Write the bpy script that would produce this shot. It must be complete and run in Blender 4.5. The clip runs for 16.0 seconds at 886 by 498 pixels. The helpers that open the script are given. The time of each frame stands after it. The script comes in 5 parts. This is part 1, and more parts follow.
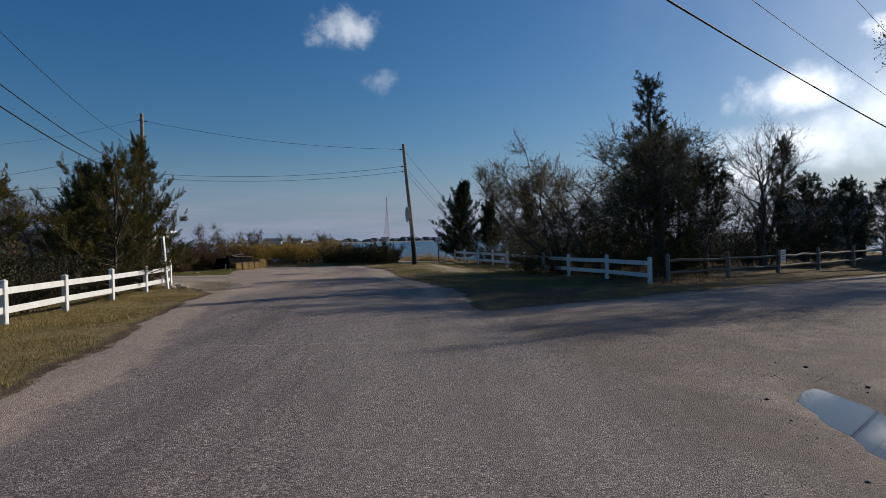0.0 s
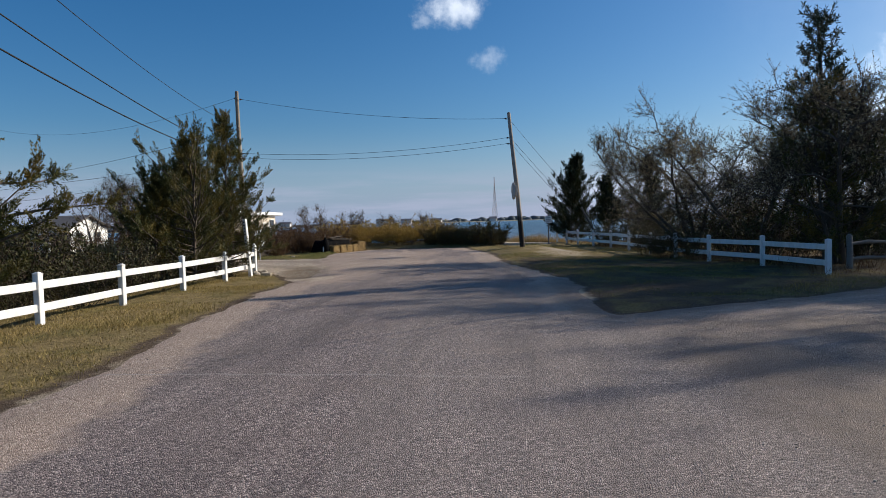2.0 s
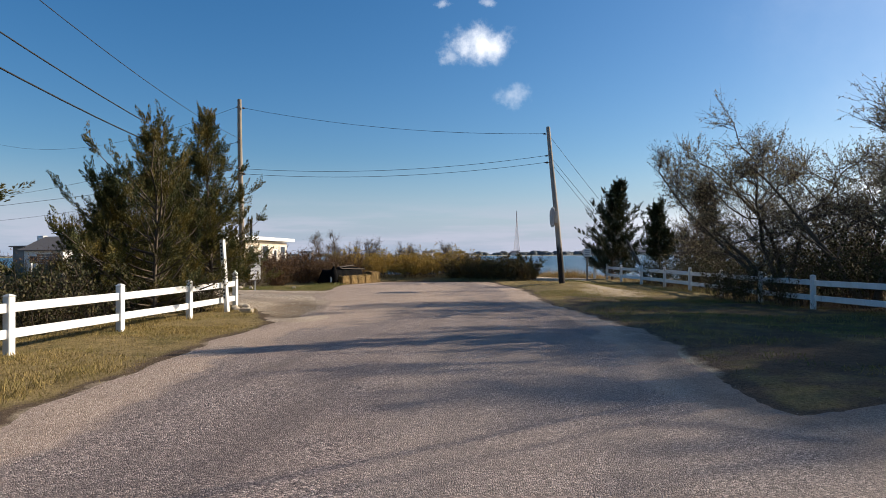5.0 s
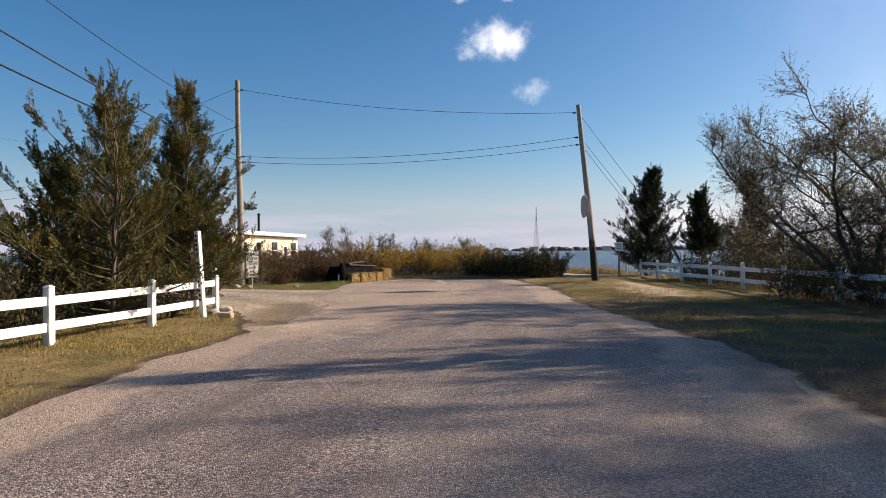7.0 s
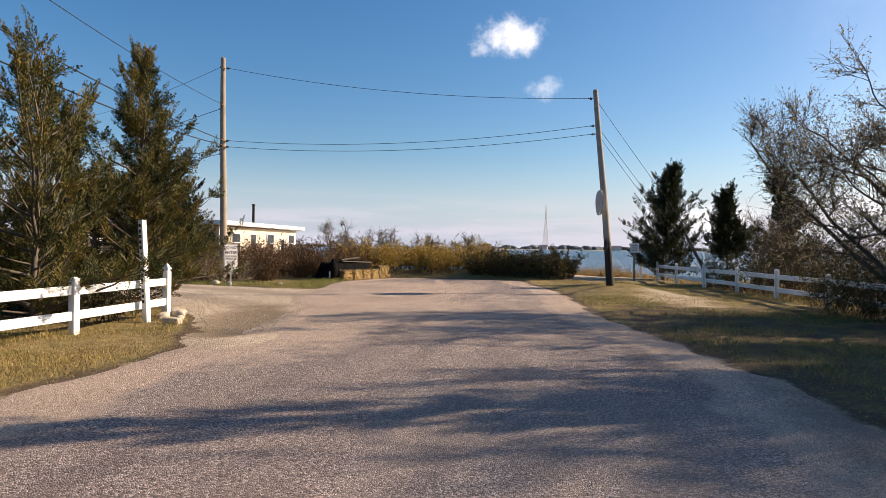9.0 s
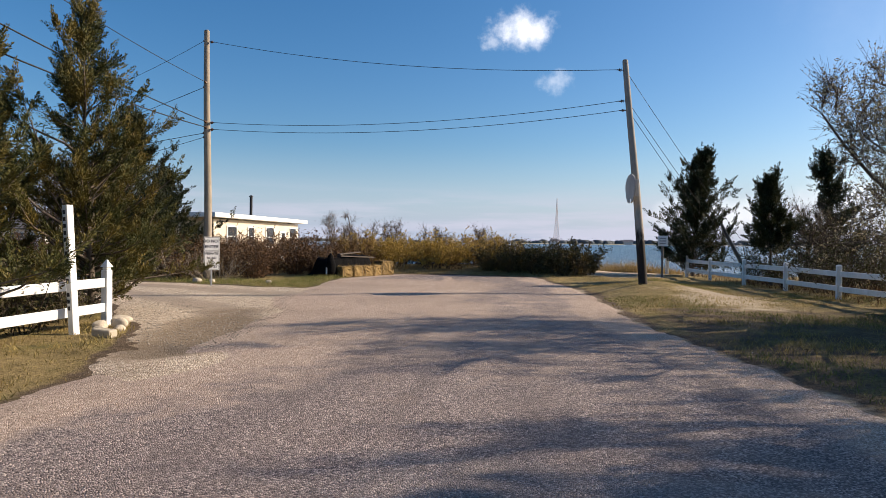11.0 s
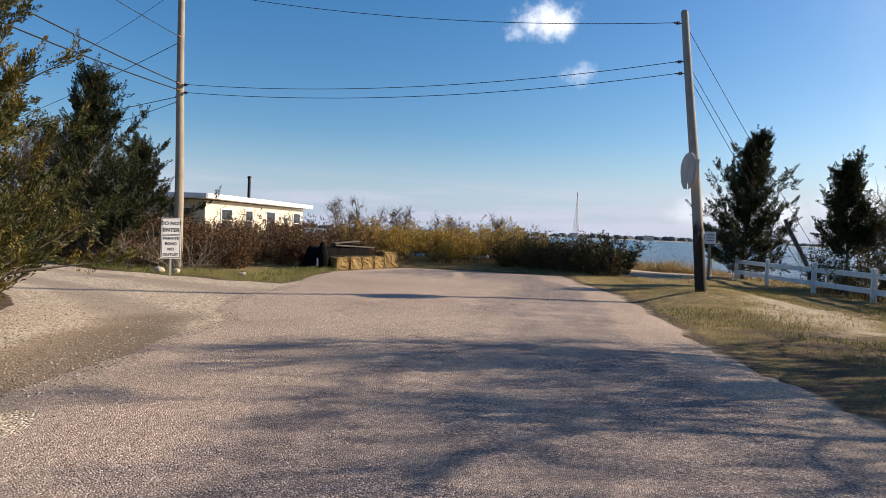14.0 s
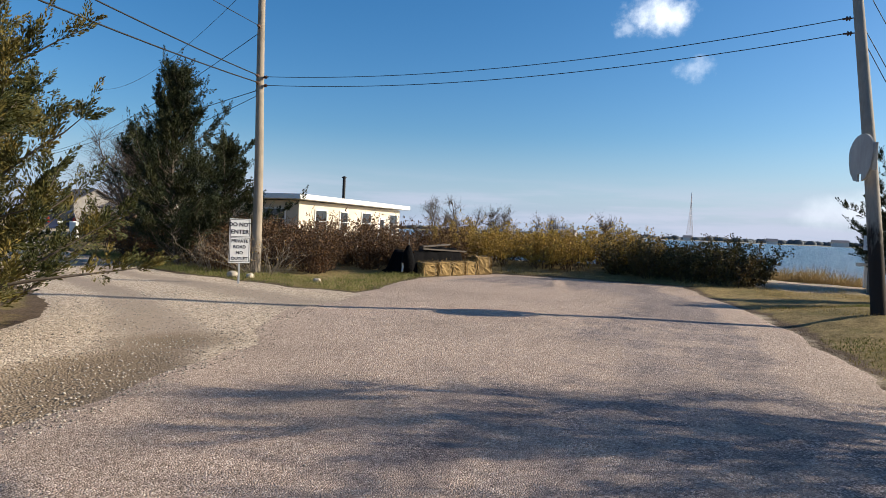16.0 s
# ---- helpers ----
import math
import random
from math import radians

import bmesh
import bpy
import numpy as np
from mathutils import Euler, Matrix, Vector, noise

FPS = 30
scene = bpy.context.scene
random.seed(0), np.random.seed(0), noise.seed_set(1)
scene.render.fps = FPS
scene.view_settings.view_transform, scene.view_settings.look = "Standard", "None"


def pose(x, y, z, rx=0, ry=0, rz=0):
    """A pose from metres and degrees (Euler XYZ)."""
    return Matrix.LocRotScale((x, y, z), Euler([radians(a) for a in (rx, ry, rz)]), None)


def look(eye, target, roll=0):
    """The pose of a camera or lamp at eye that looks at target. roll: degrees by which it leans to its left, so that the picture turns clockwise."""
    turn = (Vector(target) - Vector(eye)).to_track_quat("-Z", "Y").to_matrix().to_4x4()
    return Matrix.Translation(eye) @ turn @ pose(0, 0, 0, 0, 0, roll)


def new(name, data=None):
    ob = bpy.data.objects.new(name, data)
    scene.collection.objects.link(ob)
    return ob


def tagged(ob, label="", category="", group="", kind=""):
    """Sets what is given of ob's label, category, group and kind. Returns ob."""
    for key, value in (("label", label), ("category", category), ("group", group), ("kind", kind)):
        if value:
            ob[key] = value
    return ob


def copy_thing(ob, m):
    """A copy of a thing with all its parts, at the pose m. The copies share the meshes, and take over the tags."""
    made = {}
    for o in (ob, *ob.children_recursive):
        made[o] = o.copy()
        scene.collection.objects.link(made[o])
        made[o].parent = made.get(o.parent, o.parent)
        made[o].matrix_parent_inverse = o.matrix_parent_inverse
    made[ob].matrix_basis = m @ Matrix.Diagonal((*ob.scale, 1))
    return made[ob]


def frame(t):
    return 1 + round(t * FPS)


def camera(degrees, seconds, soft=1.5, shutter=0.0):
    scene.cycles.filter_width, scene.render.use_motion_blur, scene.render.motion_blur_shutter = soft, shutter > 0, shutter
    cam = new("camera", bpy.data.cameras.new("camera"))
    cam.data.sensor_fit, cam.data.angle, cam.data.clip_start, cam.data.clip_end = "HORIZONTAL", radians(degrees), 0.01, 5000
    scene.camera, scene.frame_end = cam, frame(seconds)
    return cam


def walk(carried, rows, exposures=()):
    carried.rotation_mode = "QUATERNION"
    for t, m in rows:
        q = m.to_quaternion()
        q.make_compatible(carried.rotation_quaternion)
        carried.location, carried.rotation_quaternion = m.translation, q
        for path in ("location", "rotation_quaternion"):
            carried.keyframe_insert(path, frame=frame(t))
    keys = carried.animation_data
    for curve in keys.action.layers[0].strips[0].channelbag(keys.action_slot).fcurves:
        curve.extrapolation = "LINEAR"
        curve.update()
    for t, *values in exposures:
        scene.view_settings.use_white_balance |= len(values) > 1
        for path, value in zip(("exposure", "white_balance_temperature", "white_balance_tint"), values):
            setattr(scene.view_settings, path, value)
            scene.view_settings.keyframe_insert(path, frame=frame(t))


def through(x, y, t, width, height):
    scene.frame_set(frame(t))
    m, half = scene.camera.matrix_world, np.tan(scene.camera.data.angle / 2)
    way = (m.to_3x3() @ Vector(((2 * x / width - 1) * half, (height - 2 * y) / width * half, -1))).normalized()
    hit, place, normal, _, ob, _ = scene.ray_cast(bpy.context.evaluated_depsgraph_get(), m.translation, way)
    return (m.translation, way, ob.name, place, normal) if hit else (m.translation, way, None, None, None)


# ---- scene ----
cam = camera(70.0, 16.0, soft=0.75)
METRES, EYE, TILT, LEAN, TURN = 8.0, 1.5, 0.0, 0.0, -7.7
PATH = [
    (0, (1.732, -1.037, 1.643), (1.78, 0.962, 1.614), -1.1),
    (0.5, (1.774, -0.326, 1.606), (1.74, 1.672, 1.523), -1.3),
    (1, (1.994, 0.697, 1.708), (1.756, 2.682, 1.647), -1.4),
    (1.5, (1.907, 1.49, 1.718), (1.609, 3.467, 1.659), -1.7),
    (2, (1.703, 2.386, 1.671), (1.41, 4.363, 1.585), -1.7),
    (2.5, (1.531, 3.208, 1.608), (1.222, 5.182, 1.517), -1.6),
    (3, (1.285, 4.045, 1.513), (0.965, 6.019, 1.478), -1.1),
    (3.5, (1.063, 4.908, 1.541), (0.732, 6.88, 1.558), -0.6),
    (4, (0.997, 5.618, 1.532), (0.658, 7.589, 1.565), -0.4),
    (6.5, (0.486, 9.11, 1.502), (0.083, 11.069, 1.496), -0.4),
    (7, (0.373, 9.845, 1.446), (-0.044, 11.801, 1.454), -0.5),
    (7.5, (0.238, 10.44, 1.446), (-0.162, 12.399, 1.464), -0.2),
    (8, (0.217, 11.014, 1.487), (-0.173, 12.975, 1.496), 0.5),
    (8.5, (0.259, 11.591, 1.501), (-0.145, 13.55, 1.501), 0.8),
    (9, (0.231, 12.245, 1.516), (-0.213, 14.195, 1.511), 0.8),
    (11.5, (-0.382, 15.487, 1.47), (-0.869, 17.427, 1.436), 0.9),
    (12, (-0.446, 16.089, 1.498), (-0.974, 18.018, 1.449), 1.3),
    (12.5, (-0.597, 16.707, 1.455), (-1.193, 18.615, 1.395), 1.3),
    (13, (-0.661, 17.309, 1.46), (-1.214, 19.23, 1.394), 1.7),
    (13.5, (-0.728, 17.875, 1.421), (-1.231, 19.81, 1.367), 2.0),
    (14, (-0.909, 18.463, 1.451), (-1.44, 20.391, 1.397), 2.2),
    (14.5, (-1.008, 19.077, 1.482), (-1.596, 20.988, 1.432), 2.5),
    (15, (-1.138, 19.618, 1.49), (-1.787, 21.509, 1.444), 2.6),
    (15.5, (-1.352, 20.205, 1.51), (-2.066, 22.072, 1.437), 2.8),
    (16, (-1.363, 20.759, 1.491), (-2.202, 22.573, 1.429), 2.4),
]
EXPOSURES = [(0.0, -0.22, 6000, 9), (1.0, 0.0, 6000, 9), (2.0, 0.28, 5950, 8), (3.5, 0.54, 6200, 8), (7.0, 0.80, 7050, 14), (9.0, 1.0, 7350, 15), (11.5, 0.82, 6700, 12), (12.5, 0.83, 6800, 13), (14.5, 0.87, 6600, 10), (16.0, 0.81, 6350, 8)]
walk(cam, [(t, look(eye, target, roll)) for t, eye, target, roll in PATH], EXPOSURES)

# ---- world and sun ----
SUN_AZ, SUN_EL = radians(62.0), radians(24.5)      # azimuth from +y towards +x
world = bpy.data.worlds.new("world")
scene.world = world
world.use_nodes = True
wt = world.node_tree
bg = wt.nodes["Background"]
sky = wt.nodes.new("ShaderNodeTexSky")
sky.sky_type, sky.sun_disc = "NISHITA", False
sky.sun_elevation, sky.sun_rotation = SUN_EL, SUN_AZ
sky.altitude, sky.air_density, sky.dust_density, sky.ozone_density = 0.0, 1.0, 1.1, 4.0
SKY_STRENGTH = 0.080


def wnode(kind, **values):
    n = wt.nodes.new(kind)
    for k, v in values.items():
        if isinstance(v, bpy.types.NodeSocket):
            wt.links.new(v, n.inputs[k])
        else:
            n.inputs[k].default_value = v
    return n


def wmath(op, a, b=0.0, clamp=False):
    n = wt.nodes.new("ShaderNodeMath")
    n.operation, n.use_clamp = op, clamp
    for i, v in enumerate((a, b)):
        if isinstance(v, bpy.types.NodeSocket):
            wt.links.new(v, n.inputs[i])
        else:
            n.inputs[i].default_value = v
    return n.outputs[0]


def wrange(v, a, b, c=0.0, d=1.0):
    n = wnode("ShaderNodeMapRange", Value=v)
    n.interpolation_type = "SMOOTHSTEP"
    for i, x in enumerate((a, b, c, d)):
        n.inputs[1 + i].default_value = x
    return n.outputs[0]


wco = wt.nodes.new("ShaderNodeTexCoord").outputs["Generated"]
wnoise = wnode("ShaderNodeTexNoise", Vector=wco, Scale=9.0, Detail=7.0, Roughness=0.62)
wsep = wnode("ShaderNodeSeparateXYZ", Vector=wco)


def puff(direction, size, flat, seed, strength=1.0):
    """A small fair-weather cloud in that direction: a noisy, flattened blob."""
    d = Vector(direction).normalized()
    off = wt.nodes.new("ShaderNodeVectorMath")
    off.operation = "SUBTRACT"
    wt.links.new(wco, off.inputs[0])
    off.inputs[1].default_value = d
    sc = wt.nodes.new("ShaderNodeVectorMath")
    sc.operation = "MULTIPLY"
    wt.links.new(off.outputs[0], sc.inputs[0])
    sc.inputs[1].default_value = (1 / size, 1 / size, 1 / (size * flat))
    ln = wt.nodes.new("ShaderNodeVectorMath")
    ln.operation = "LENGTH"
    wt.links.new(sc.outputs[0], ln.inputs[0])
    shift = wt.nodes.new("ShaderNodeVectorMath")
    shift.operation = "ADD"
    wt.links.new(wco, shift.inputs[0])
    shift.inputs[1].default_value = (seed, seed * 0.7, seed * 0.3)
    nz = wnode("ShaderNodeTexNoise", Vector=shift.outputs[0], Scale=1.3 / size, Detail=7.0, Roughness=0.6)
    edge = wmath("SUBTRACT", wmath("MULTIPLY", nz.outputs["Fac"], 2.1), ln.outputs["Value"])
    return wmath("MULTIPLY", wrange(edge, -0.1, 1.05), strength)


clouds = puff((-0.112, 0.943, 0.316), 0.050, 0.6, 1.3, 0.85)
for d, s, f, k in (((-0.065, 0.968, 0.242), 0.026, 0.7, 4.1), ((-0.16, 0.94, 0.30), 0.02, 0.7, 9.2), ((-0.10, 0.925, 0.372), 0.014, 0.5, 7.7),
                   ((-0.165, 0.92, 0.372), 0.012, 0.5, 2.7),
                   ((0.34, 0.93, 0.06), 0.12, 0.3, 8.3), ((0.16, 0.985, 0.045), 0.12, 0.22, 2.2)):
    clouds = wmath("MAXIMUM", clouds, puff(d, s, f, k, 0.35 if s > 0.05 else 0.3))
# thick white clouds under the sun, lit from behind
bright = puff((0.50, 0.845, 0.19), 0.085, 0.40, 6.5)
for d, s, f, k in (((0.52, 0.84, 0.125), 0.12, 0.34, 3.3), ((0.585, 0.775, 0.255), 0.035, 0.5, 5.1), ((0.62, 0.77, 0.16), 0.17, 0.45, 12.4), ((0.45, 0.885, 0.085), 0.08, 0.4, 15.2)):
    bright = wmath("MAXIMUM", bright, puff(d, s, f, k, 0.9))
# a thin bright veil round the sun's side
clouds = wmath("MAXIMUM", clouds, puff((0.66, 0.68, 0.30), 0.5, 0.9, 11.0, 0.20))
# a thin, low bank of cloud along the horizon
stretch = wt.nodes.new("ShaderNodeVectorMath")
stretch.operation = "MULTIPLY"
wt.links.new(wco, stretch.inputs[0])
stretch.inputs[1].default_value = (3.0, 3.0, 30.0)
bankn = wnode("ShaderNodeTexNoise", Vector=stretch.outputs[0], Scale=1.6, Detail=6.0, Roughness=0.55)
bank = wmath("MULTIPLY", wrange(bankn.outputs["Fac"], 0.38, 0.62), wrange(wsep.outputs["Z"], 0.10, 0.02))
bank = wmath("MULTIPLY", bank, 0.75)
hsv = wnode("ShaderNodeHueSaturation", Color=sky.outputs["Color"], Saturation=1.27, Value=1.0)
# sea haze: the pale greyish blue of the lowest few degrees
hazy = wt.nodes.new("ShaderNodeMix")
hazy.data_type = "RGBA"
wt.links.new(wrange(wsep.outputs["Z"], 0.16, -0.02, 0.0, 0.8), hazy.inputs[0])
wt.links.new(hsv.outputs["Color"], hazy.inputs[6])
hazy.inputs[7].default_value = (3.6, 4.4, 6.1, 1)
mixa = wt.nodes.new("ShaderNodeMix")
mixa.data_type = "RGBA"
wt.links.new(bank, mixa.inputs[0])
wt.links.new(hazy.outputs[2], mixa.inputs[6])
mixa.inputs[7].default_value = (4.5, 4.7, 5.8, 1)
mixb = wt.nodes.new("ShaderNodeMix")
mixb.data_type = "RGBA"
wt.links.new(clouds, mixb.inputs[0])
wt.links.new(mixa.outputs[2], mixb.inputs[6])
mixb.inputs[7].default_value = (10.5, 10.7, 11.2, 1)
mixc = wt.nodes.new("ShaderNodeMix")
mixc.data_type = "RGBA"
wt.links.new(bright, mixc.inputs[0])
wt.links.new(mixb.outputs[2], mixc.inputs[6])
mixc.inputs[7].default_value = (17.0, 17.0, 17.2, 1)
wt.links.new(mixc.outputs[2], bg.inputs["Color"])
bg.inputs["Strength"].default_value = SKY_STRENGTH

sun = new("sun", bpy.data.lights.new("sun", "SUN"))
sun.data.energy, sun.data.angle, sun.data.color = 5.0, radians(0.45), (1.0, 0.86, 0.68)
TO_SUN = Vector((math.sin(SUN_AZ) * math.cos(SUN_EL), math.cos(SUN_AZ) * math.cos(SUN_EL), math.sin(SUN_EL)))
sun.matrix_world = look(TO_SUN * 60, (0, 0, 0))


# ---- small tools ----
def material(name, rough=0.8, color=(0.5, 0.5, 0.5), metal=0.0, spec=0.3):
    m = bpy.data.materials.new(name)
    m.use_nodes = True
    b = m.node_tree.nodes["Principled BSDF"]
    b.inputs["Base Color"].default_value = (*color, 1)
    b.inputs["Roughness"].default_value = rough
    b.inputs["Metallic"].default_value = metal
    b.inputs["Specular IOR Level"].default_value = spec
    return m


class Nodes:
    """Short spelling for node trees."""

    def __init__(self, m, vector="object"):
        self.t = m.node_tree
        self.b = self.t.nodes["Principled BSDF"]
        if vector == "object":
            self.co = self.t.nodes.new("ShaderNodeTexCoord").outputs["Object"]
        else:
            self.co = self.t.nodes.new("ShaderNodeNewGeometry").outputs["Position"]

    def put(self, n, key, v):
        if isinstance(v, bpy.types.NodeSocket):
            self.t.links.new(v, n.inputs[key])
        else:
            n.inputs[key].default_value = v

    def noise(self, scale, detail=4.0, rough=0.6, co=None, stretch=None):
        n = self.t.nodes.new("ShaderNodeTexNoise")
        co = co or self.co
        if stretch:
            s = self.t.nodes.new("ShaderNodeVectorMath")
            s.operation = "MULTIPLY"
            self.t.links.new(co, s.inputs[0])
            s.inputs[1].default_value = stretch
            co = s.outputs[0]
        self.t.links.new(co, n.inputs["Vector"])
        n.inputs["Scale"].default_value, n.inputs["Detail"].default_value, n.inputs["Roughness"].default_value = scale, detail, rough
        return n.outputs["Fac"]

    def cells(self, scale, out="Color", rand=1.0):
        n = self.t.nodes.new("ShaderNodeTexVoronoi")
        self.t.links.new(self.co, n.inputs["Vector"])
        n.inputs["Scale"].default_value, n.inputs["Randomness"].default_value = scale, rand
        return n.outputs[out]

    def ramp(self, fac, *stops):
        n = self.t.nodes.new("ShaderNodeValToRGB")
        e = n.color_ramp.elements
        while len(e) < len(stops):
            e.new(0.5)
        for el, (p, c) in zip(e, stops):
            el.position = p
            el.color = (*c, 1) if isinstance(c, tuple) else (c, c, c, 1)
        self.t.links.new(fac, n.inputs[0])
        return n.outputs["Color"]

    def mix(self, fac, a, b, mode="MIX"):
        n = self.t.nodes.new("ShaderNodeMix")
        n.data_type, n.blend_type = "RGBA", mode
        for key, v in ((0, fac), (6, a), (7, b)):
            self.put(n, key, (*v, 1) if isinstance(v, tuple) else v)
        return n.outputs[2]

    def math(self, op, a, b=0.0, clamp=False):
        n = self.t.nodes.new("ShaderNodeMath")
        n.operation, n.use_clamp = op, clamp
        self.put(n, 0, a), self.put(n, 1, b)
        return n.outputs[0]

    def attr(self, name):
        n = self.t.nodes.new("ShaderNodeAttribute")
        n.attribute_name = name
        return n.outputs["Fac"]

    def island(self):
        return self.t.nodes.new("ShaderNodeNewGeometry").outputs["Random Per Island"]

    def each(self):
        return self.t.nodes.new("ShaderNodeObjectInfo").outputs["Random"]

    def bump(self, h, strength=0.5, dist=0.01):
        n = self.t.nodes.new("ShaderNodeBump")
        self.put(n, "Height", h)
        n.inputs["Strength"].default_value, n.inputs["Distance"].default_value = strength, dist
        self.t.links.new(n.outputs[0], self.b.inputs["Normal"])

    def color(self, c):
        self.put(self.b, "Base Color", c)

    def rough(self, r):
        self.put(self.b, "Roughness", r)


def arr_mesh(name, v, f):
    """A mesh from arrays of vertices and of faces that all have as many corners."""
    me = bpy.data.meshes.new(name)
    v, f = np.asarray(v, np.float32), np.asarray(f, np.int32)
    me.vertices.add(len(v))
    me.vertices.foreach_set("co", v.ravel())
    me.loops.add(f.size)
    me.loops.foreach_set("vertex_index", f.ravel())
    me.polygons.add(len(f))
    me.polygons.foreach_set("loop_start", np.arange(0, f.size, f.shape[1], dtype=np.int32))
    me.update(calc_edges=True)
    me.validate()
    return me


def thing(name, place=(0, 0, 0), label="", category="", group="", turn=0.0, kind=""):
    ob = new(name)
    ob.empty_display_size = 0.2
    ob.matrix_world = pose(*place, 0, 0, turn)
    return tagged(ob, label, category, group, kind)


def part(name, shape, mat, parent=None, label="", smooth=False):
    """One mesh object, under a thing or a part. shape: a bmesh, a mesh or (vertices, faces)."""
    if isinstance(shape, bmesh.types.BMesh):
        me = bpy.data.meshes.new(name)
        shape.to_mesh(me)
        shape.free()
    elif isinstance(shape, tuple):
        me = arr_mesh(name, *shape)
    else:
        me = shape
    if mat and not me.materials:
        me.materials.append(mat)
    if smooth:
        me.polygons.foreach_set("use_smooth", np.ones(len(me.polygons), bool))
    ob = new(name, me)
    if parent:
        ob.parent = parent
    if label:
        ob["label"] = label
    return ob


def box(size, at=(0, 0, 0), bevel=0.006, rot=None, seg=1):
    """A bevelled block as a bmesh, centred at the given place."""
    bm = bmesh.new()
    bmesh.ops.create_cube(bm, size=1.0)
    bmesh.ops.scale(bm, vec=size, verts=bm.verts)
    if bevel:
        bmesh.ops.bevel(bm, geom=bm.edges[:], offset=bevel, segments=seg, affect="EDGES", profile=0.5)
    m = Matrix.Translation(at) @ (rot or Matrix.Identity(4))
    bmesh.ops.transform(bm, matrix=m, verts=bm.verts)
    return bm


def join(*bms):
    """Several bmeshes as one."""
    out = bms[0]
    for b in bms[1:]:
        me = bpy.data.meshes.new("joined")
        b.to_mesh(me)
        b.free()
        out.from_mesh(me)
        bpy.data.meshes.remove(me)
    return out


def tube(points, radii, sides=6, cap=True):
    """Vertices and quads of a tapering tube along points."""
    p = np.asarray(points, float)
    r = np.broadcast_to(np.asarray(radii, float), (len(p),))
    d = np.gradient(p, axis=0)
    d /= np.linalg.norm(d, axis=1, keepdims=True) + 1e-9
    ref = np.where(np.abs(d[:, 2:3]) > 0.9, [[1.0, 0, 0]], [[0, 0, 1.0]])
    a = np.cross(d, ref)
    a /= np.linalg.norm(a, axis=1, keepdims=True) + 1e-9
    b = np.cross(d, a)
    ang = np.linspace(0, 2 * np.pi, sides, endpoint=False)
    ring = a[:, None] * np.cos(ang)[None, :, None] + b[:, None] * np.sin(ang)[None, :, None]
    v = (p[:, None] + ring * r[:, None, None]).reshape(-1, 3)
    i = np.arange(len(p) - 1)[:, None] * sides
    j = np.arange(sides)[None]
    k = (j + 1) % sides
    f = np.stack([i + j, i + k, i + k + sides, i + j + sides], -1).reshape(-1, 4)
    return v, f


class Soup:
    """Gathers vertices and quads."""

    def __init__(self):
        self.v, self.f, self.n = [], [], 0

    def add(self, v, f):
        self.v.append(np.asarray(v, np.float32))
        self.f.append(np.asarray(f, np.int32) + self.n)
        self.n += len(v)

    def get(self):
        return np.concatenate(self.v), np.concatenate(self.f)


def unit(v):
    return v / (np.linalg.norm(v, axis=-1, keepdims=True) + 1e-9)


def blades(base, way, length, width, rng, bend=0.0):
    """One narrow pointed leaf (a quad) for each base point, along way."""
    n = len(base)
    way = unit(way)
    side = unit(np.cross(way, rng.normal(size=(n, 3))))
    length = np.broadcast_to(length, (n,))[:, None]
    width = np.broadcast_to(width, (n,))[:, None]
    mid = base + way * length * 0.5 + np.array([0, 0, -1.0]) * bend * length
    tip = base + way * length
    v = np.stack([base, mid + side * width / 2, tip, mid - side * width / 2], 1).reshape(-1, 3)
    return v, np.arange(4 * n).reshape(n, 4)


def wander(start, way, length, steps, rng, wobble=0.15, lift=0.0):
    """A crooked line of steps+1 points."""
    pts = [np.array(start, float)]
    d = np.array(way, float)
    d /= np.linalg.norm(d)
    for _ in range(steps):
        d = d + rng.normal(size=3) * wobble + np.array([0, 0, lift])
        d /= np.linalg.norm(d)
        pts.append(pts[-1] + d * length / steps)
    return np.array(pts)


